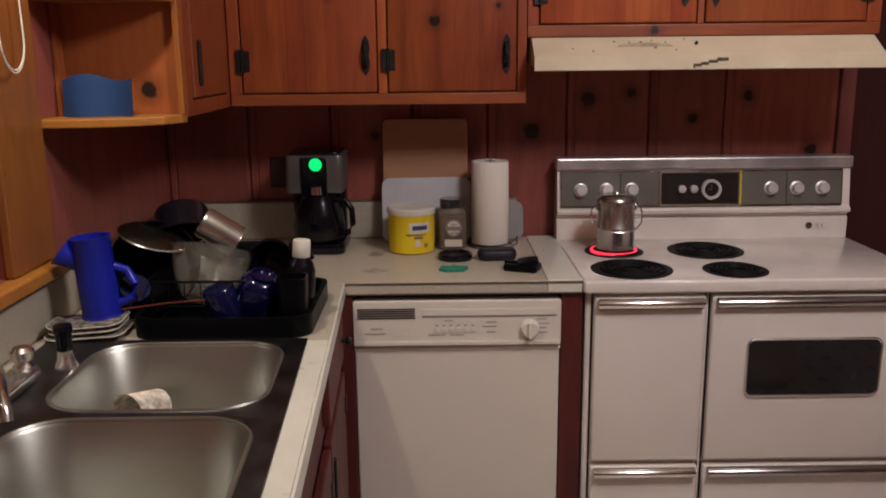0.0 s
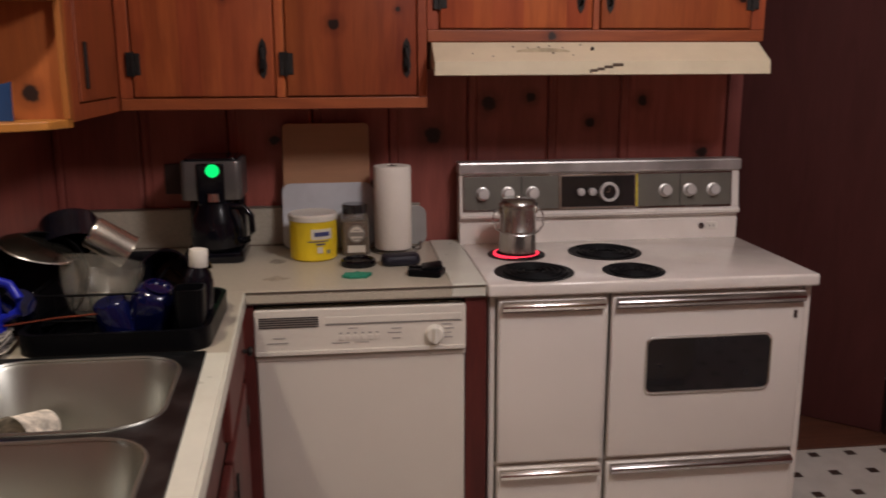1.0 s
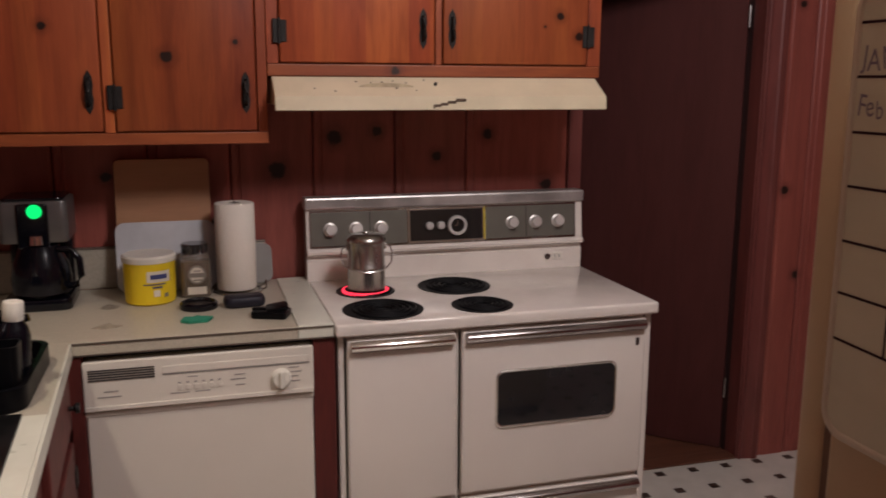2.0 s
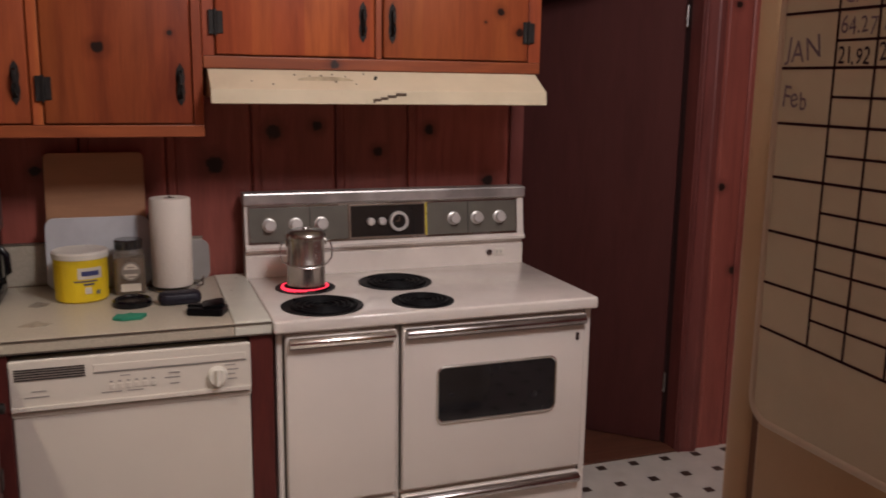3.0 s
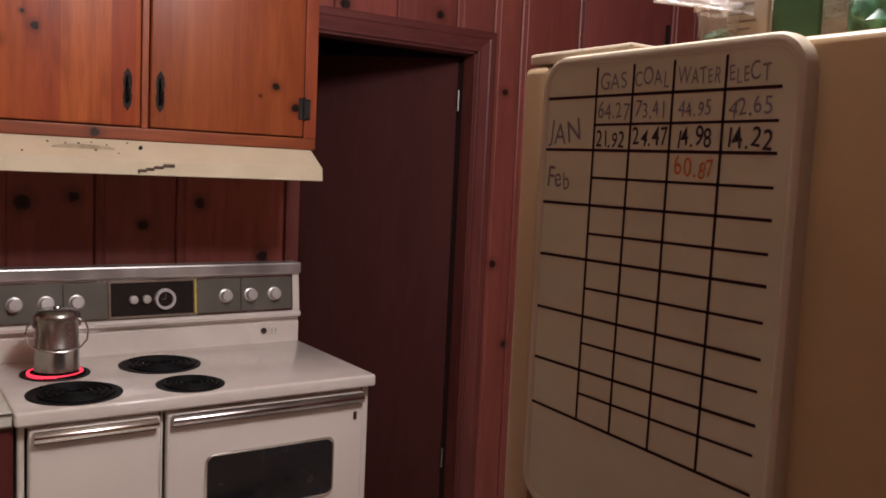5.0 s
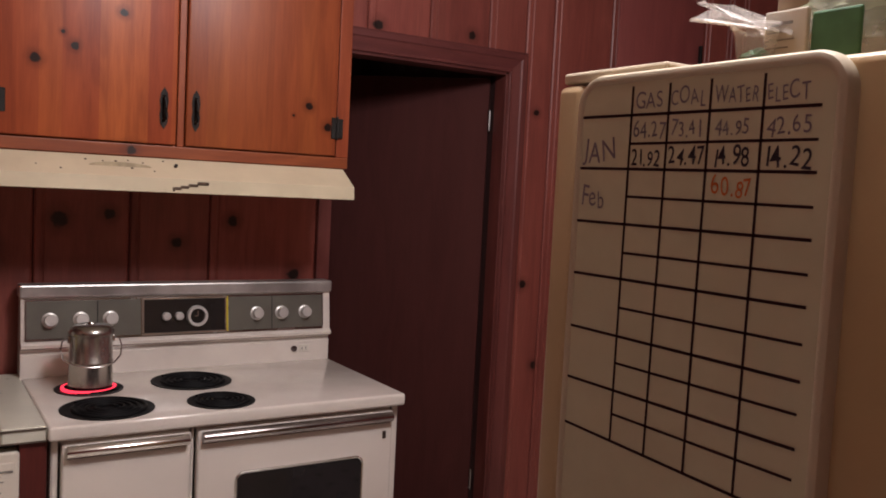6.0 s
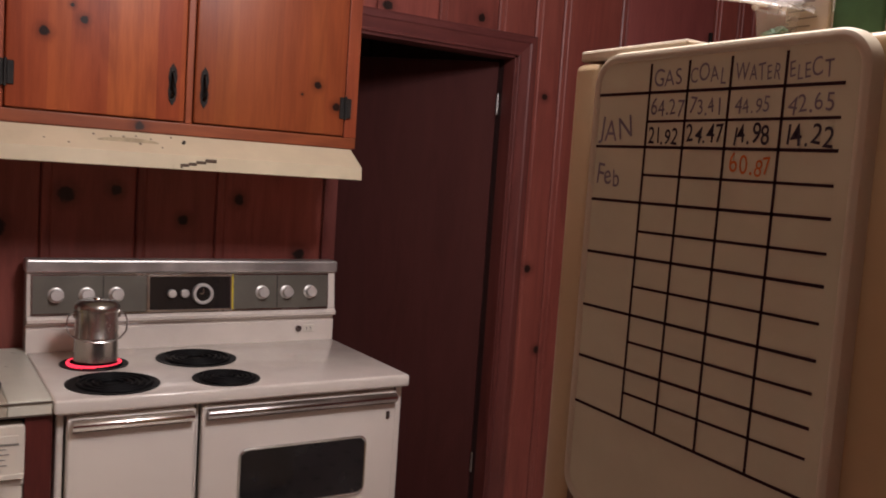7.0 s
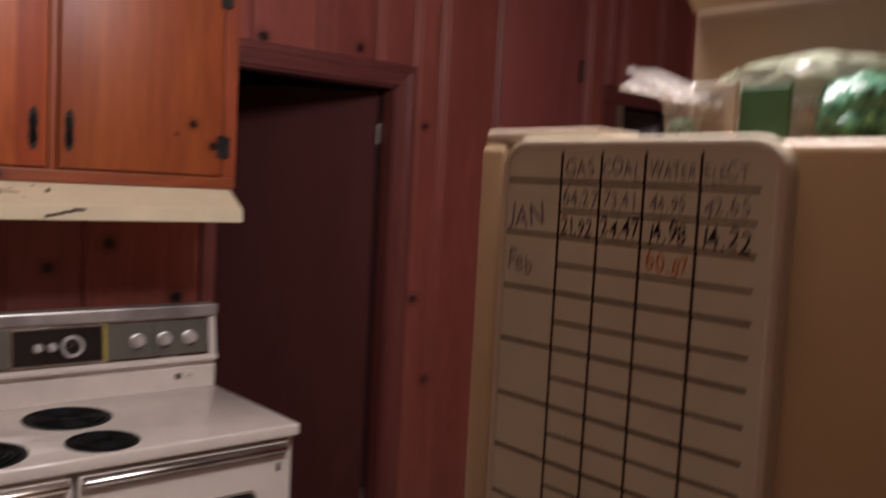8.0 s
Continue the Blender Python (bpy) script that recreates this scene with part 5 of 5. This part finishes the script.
def writing(text, y, z, size, m, wide=1.0, tilt=0.0, weight=0.0):
    """Handwriting on the board: uneven characters from y (towards the viewer's right) at height z, as one mesh."""
    word, run = bmesh.new(), 0.0
    for ch in text:
        curve = bpy.data.curves.new("writing", "FONT")
        curve.body, curve.size, curve.offset = ch, size * random.uniform(0.78, 1.0), weight
        tmp = bpy.data.objects.new("writing", curve)
        scene.collection.objects.link(tmp)
        me = bpy.data.meshes.new_from_object(tmp.evaluated_get(bpy.context.evaluated_depsgraph_get()))
        bpy.data.objects.remove(tmp)
        bpy.data.curves.remove(curve)
        wide_ch = max([v.co.x for v in me.vertices], default=0.2 * size)
        low = min([v.co.y for v in me.vertices], default=0.0)
        me.transform(Matrix.Translation((run, random.uniform(-0.05, 0.09) * size - min(0.0, low) * 0.9, 0)) @ Matrix.Rotation(radians(tilt + random.uniform(-12, 10)), 4, "Z") @ Matrix.Shear("XY", 4, (random.uniform(-0.12, 0.32), 0)))
        word.from_mesh(me)
        bpy.data.meshes.remove(me)
        run += wide_ch + size * 0.07
    turned(word, Matrix.Translation((FACE - 0.0003, 0, 0)) @ FACE_LEFT @ Matrix.Translation((y, z, 0)) @ Matrix.Diagonal((wide, 1, 1, 1)))
    me = bpy.data.meshes.new("writing")
    word.to_mesh(me)
    word.free()
    me.materials.append(m)
    ob = new("writing", me)
    ob.parent = board


for text, y, z, s, m, w, a in (("GAS", 2.160, 1.665, 0.031, ink_grey, 0.85, -2), ("COAL", 2.219, 1.665, 0.030, ink_grey, 0.70, 0), ("WATER", 2.284, 1.664, 0.029, ink_grey, 0.62, 0), ("ELECT", 2.354, 1.663, 0.029, ink_grey, 0.68, 2),
                               ("JAN", 2.072, 1.597, 0.043, ink_grey, 0.88, 2), ("64.27", 2.159, 1.629, 0.031, ink_grey, 0.80, -3), ("73.41", 2.221, 1.630, 0.031, ink_grey, 0.80, 1), ("44.95", 2.287, 1.630, 0.030, ink_grey, 0.78, 0), ("42.65", 2.355, 1.629, 0.032, ink_grey, 0.85, 2),
                               ("21.92", 2.159, 1.596, 0.033, ink_black, 0.76, -2), ("24.47", 2.2205, 1.597, 0.032, ink_black, 0.78, 1), ("14.98", 2.286, 1.596, 0.033, ink_black, 0.76, 0), ("14.22", 2.3535, 1.595, 0.035, ink_black, 0.86, 1),
                               ("Feb", 2.070, 1.541, 0.042, ink_grey, 0.8, 3), ("60.87", 2.2875, 1.561, 0.032, ink_orange, 0.80, 2)):
    writing(text, y, z, s, m, w, a, 0.0002 if m is ink_black else 0.0)

# ---- on the refrigerator ----
def pillow(sx, sy, sz, seed, centre, rough=1.0):
    bm = bmesh.new()
    bmesh.ops.create_icosphere(bm, subdivisions=4, radius=1)
    for v in bm.verts:
        n = (noise.noise(v.co * 2.1 + Vector((seed, 0, 0))) * 0.18 + noise.noise(v.co * 6 + Vector((0, seed, 0))) * 0.10) * rough
        v.co = Vector((v.co.x * sx * (1 + n), v.co.y * sy * (1 + n), max(-0.72, v.co.z * (1 + n)) * sz)) + Vector(centre)
    return bm


tub = thing("salad_tub", (FX + 0.085, -2.262, FZ), "small clear plastic food tub with mint green bits", "food container")
part("shell", turned(lathe([(0.020, 0), (0.026, 0.003), (0.033, 0.052), (0.038, 0.056), (0.036, 0.059), (0.031, 0.054)], None, 18, False), Matrix.Rotation(0.2, 4, "Z")), clear_bag, tub, smooth=True)
for k, (sx, sy, lift, tip) in enumerate(((0.050, 0.060, 0.060, -22), (0.042, 0.052, 0.074, -30))):
    bm = slab(rounded(-sx, -sy, sx, sy, 0.012), 0, 0.0012)
    bmesh.ops.subdivide_edges(bm, edges=bm.edges[:], cuts=4, use_grid_fill=True)
    for v in bm.verts:
        v.co.z += 0.016 * noise.noise(v.co * 26 + Vector((k * 3.0, 0, 0))) + 0.004 * noise.noise(v.co * 90)
    part("lid_film", turned(bm, pose(-0.008, 0.010 + 0.008 * k, lift, -tip * 0.7, -6, 8)), clear_bag, tub, "crumpled clear film lid", True)
part("contents", pillow(0.023, 0.024, 0.016, 4, (0, 0, 0.016), 1.6), mint, tub, "mint green food", True)
pack = thing("salad_bag", (FX + 0.165, -2.40, FZ), "plump clear bag of greens with green and white labels", "food bag")
part("bag_film", pillow(0.086, 0.124, 0.066, 3, (0.02, 0.028, 0.047), 0.7), clear_bag, pack, smooth=True)
part("greens", pillow(0.060, 0.046, 0.045, 8, (-0.02, -0.042, 0.036)), mint, pack, "mint green contents", True)
part("top_wrap", pillow(0.080, 0.116, 0.030, 11, (0.012, 0.034, 0.080), 1.3), green_film, pack, "pale green printed wrap", True)
part("label_green", box((-0.086, 0.008, 0.002), (-0.080, 0.069, 0.066), 0.003), green_paper, pack, "dark green label")
lab = part("label_white", box((-0.090, 0.071, 0.002), (-0.083, 0.128, 0.072), 0.002), plain("pack_label", (0.50, 0.45, 0.37), 0.5, vary=0.1, scale=30), pack, "white nutrition label")
for i, w in enumerate((0.036, 0.040, 0.03, 0.038, 0.024, 0.034)):
    part("print", box((-0.0912, 0.124 - w, 0.010 + 0.009 * i), (-0.0895, 0.124, 0.0115 + 0.009 * i + (0.002 if i == 5 else 0))), label_grey, lab)
part("knot", pillow(0.012, 0.010, 0.022, 5, (-0.03, -0.075, 0.125)), clear_bag, pack, smooth=True)
carton = thing("cardboard_box", (FX + 0.38, -2.40, FZ), "plain cream cardboard box on the refrigerator", "box")
part("box_body", box((-0.12, -0.30, 0), (0.14, 0.255, 0.205), 0.004), card_cream, carton)
part("flap", turned(box((-0.004, -0.29, 0), (0.0, 0.255, 0.05), 0.001), pose(-0.121, 0, 0.203, 0, -50, 0)), card_cream, carton, "folded box flap")
part("dark_print", box((-0.1215, -0.30, 0.150), (-0.1198, -0.10, 0.185)), label_grey, carton)

# ---- wall boards and floor insets ----
CUTS = [LEFT, -1.09, -0.80, -0.51, -0.245, 0.035, 0.325, 0.592, 0.991, 1.169, 1.443, 1.727, 2.068, 2.40, 3.01, 3.28, 3.60, RIGHT]


def wall_board(x0, x1, z0, z1):
    g = 0.0016
    prof = [(x0 + g, 0.016), (x0 + g, 0.006), (x0 + g + 0.005, 0.0015), (x0 + 0.022, 0.001), (x0 + 0.025, 0.004), (x0 + 0.029, 0.004), (x0 + 0.033, 0.0),
            (x1 - 0.012, 0.0), (x1 - g - 0.005, 0.002), (x1 - g, 0.007), (x1 - g, 0.016)]
    part("wall_plank", turned(slab(prof, z0, z1), Matrix()), wall_wood, wall_back)


for a, b in zip(CUTS, CUTS[1:]):
    if b - a < 0.08:
        continue
    z0 = 0.0
    lo, hi = a, b
    if a >= DOOR_L - 0.07 and b <= DOOR_R:
        z0 = DOOR_H + 0.097
    elif a < DOOR_R < b:
        wall_board(a, DOOR_R + 0.0965, DOOR_H + 0.097, CEIL)
        wall_board(DOOR_R + 0.0975, b, 0.0, CEIL)
        continue
    elif a >= DOOR2_L - 0.01 and b < DOOR2_R + 0.3:
        z0 = DOOR2_H + 0.092
    elif a < DOOR2_L - 0.1 < b:
        wall_board(a, DOOR2_L - 0.111, 0.0, CEIL)
        wall_board(DOOR2_L - 0.111, b, DOOR2_H + 0.092, CEIL)
        continue
    wall_board(lo, hi, z0, CEIL)

base = bpy.data.meshes.new("floor_inset")
bm = slab([(-0.019, -0.019), (0.019, -0.019), (0.019, 0.019), (-0.019, 0.019)], -0.002, 0.0008)
bm.to_mesh(base)
bm.free()
base.materials.append(vinyl_dot)
rest = bmesh.new()
for i in range(-16, 14):
    for j in range(33):
        x, y = 1.741 + 0.1555 * i, -0.048 - 0.1525 * j
        if x > 1.0 and y > -1.9:
            ob = new("floor_inset", base)
            ob.location, ob.parent = (x, y, 0), floor
        else:
            add_box(rest, (x - 0.019, y - 0.019, -0.002), (x + 0.019, y + 0.019, 0.0008))
tagged(part("floor_insets", rest, vinyl_dot, floor), kind="stuff")
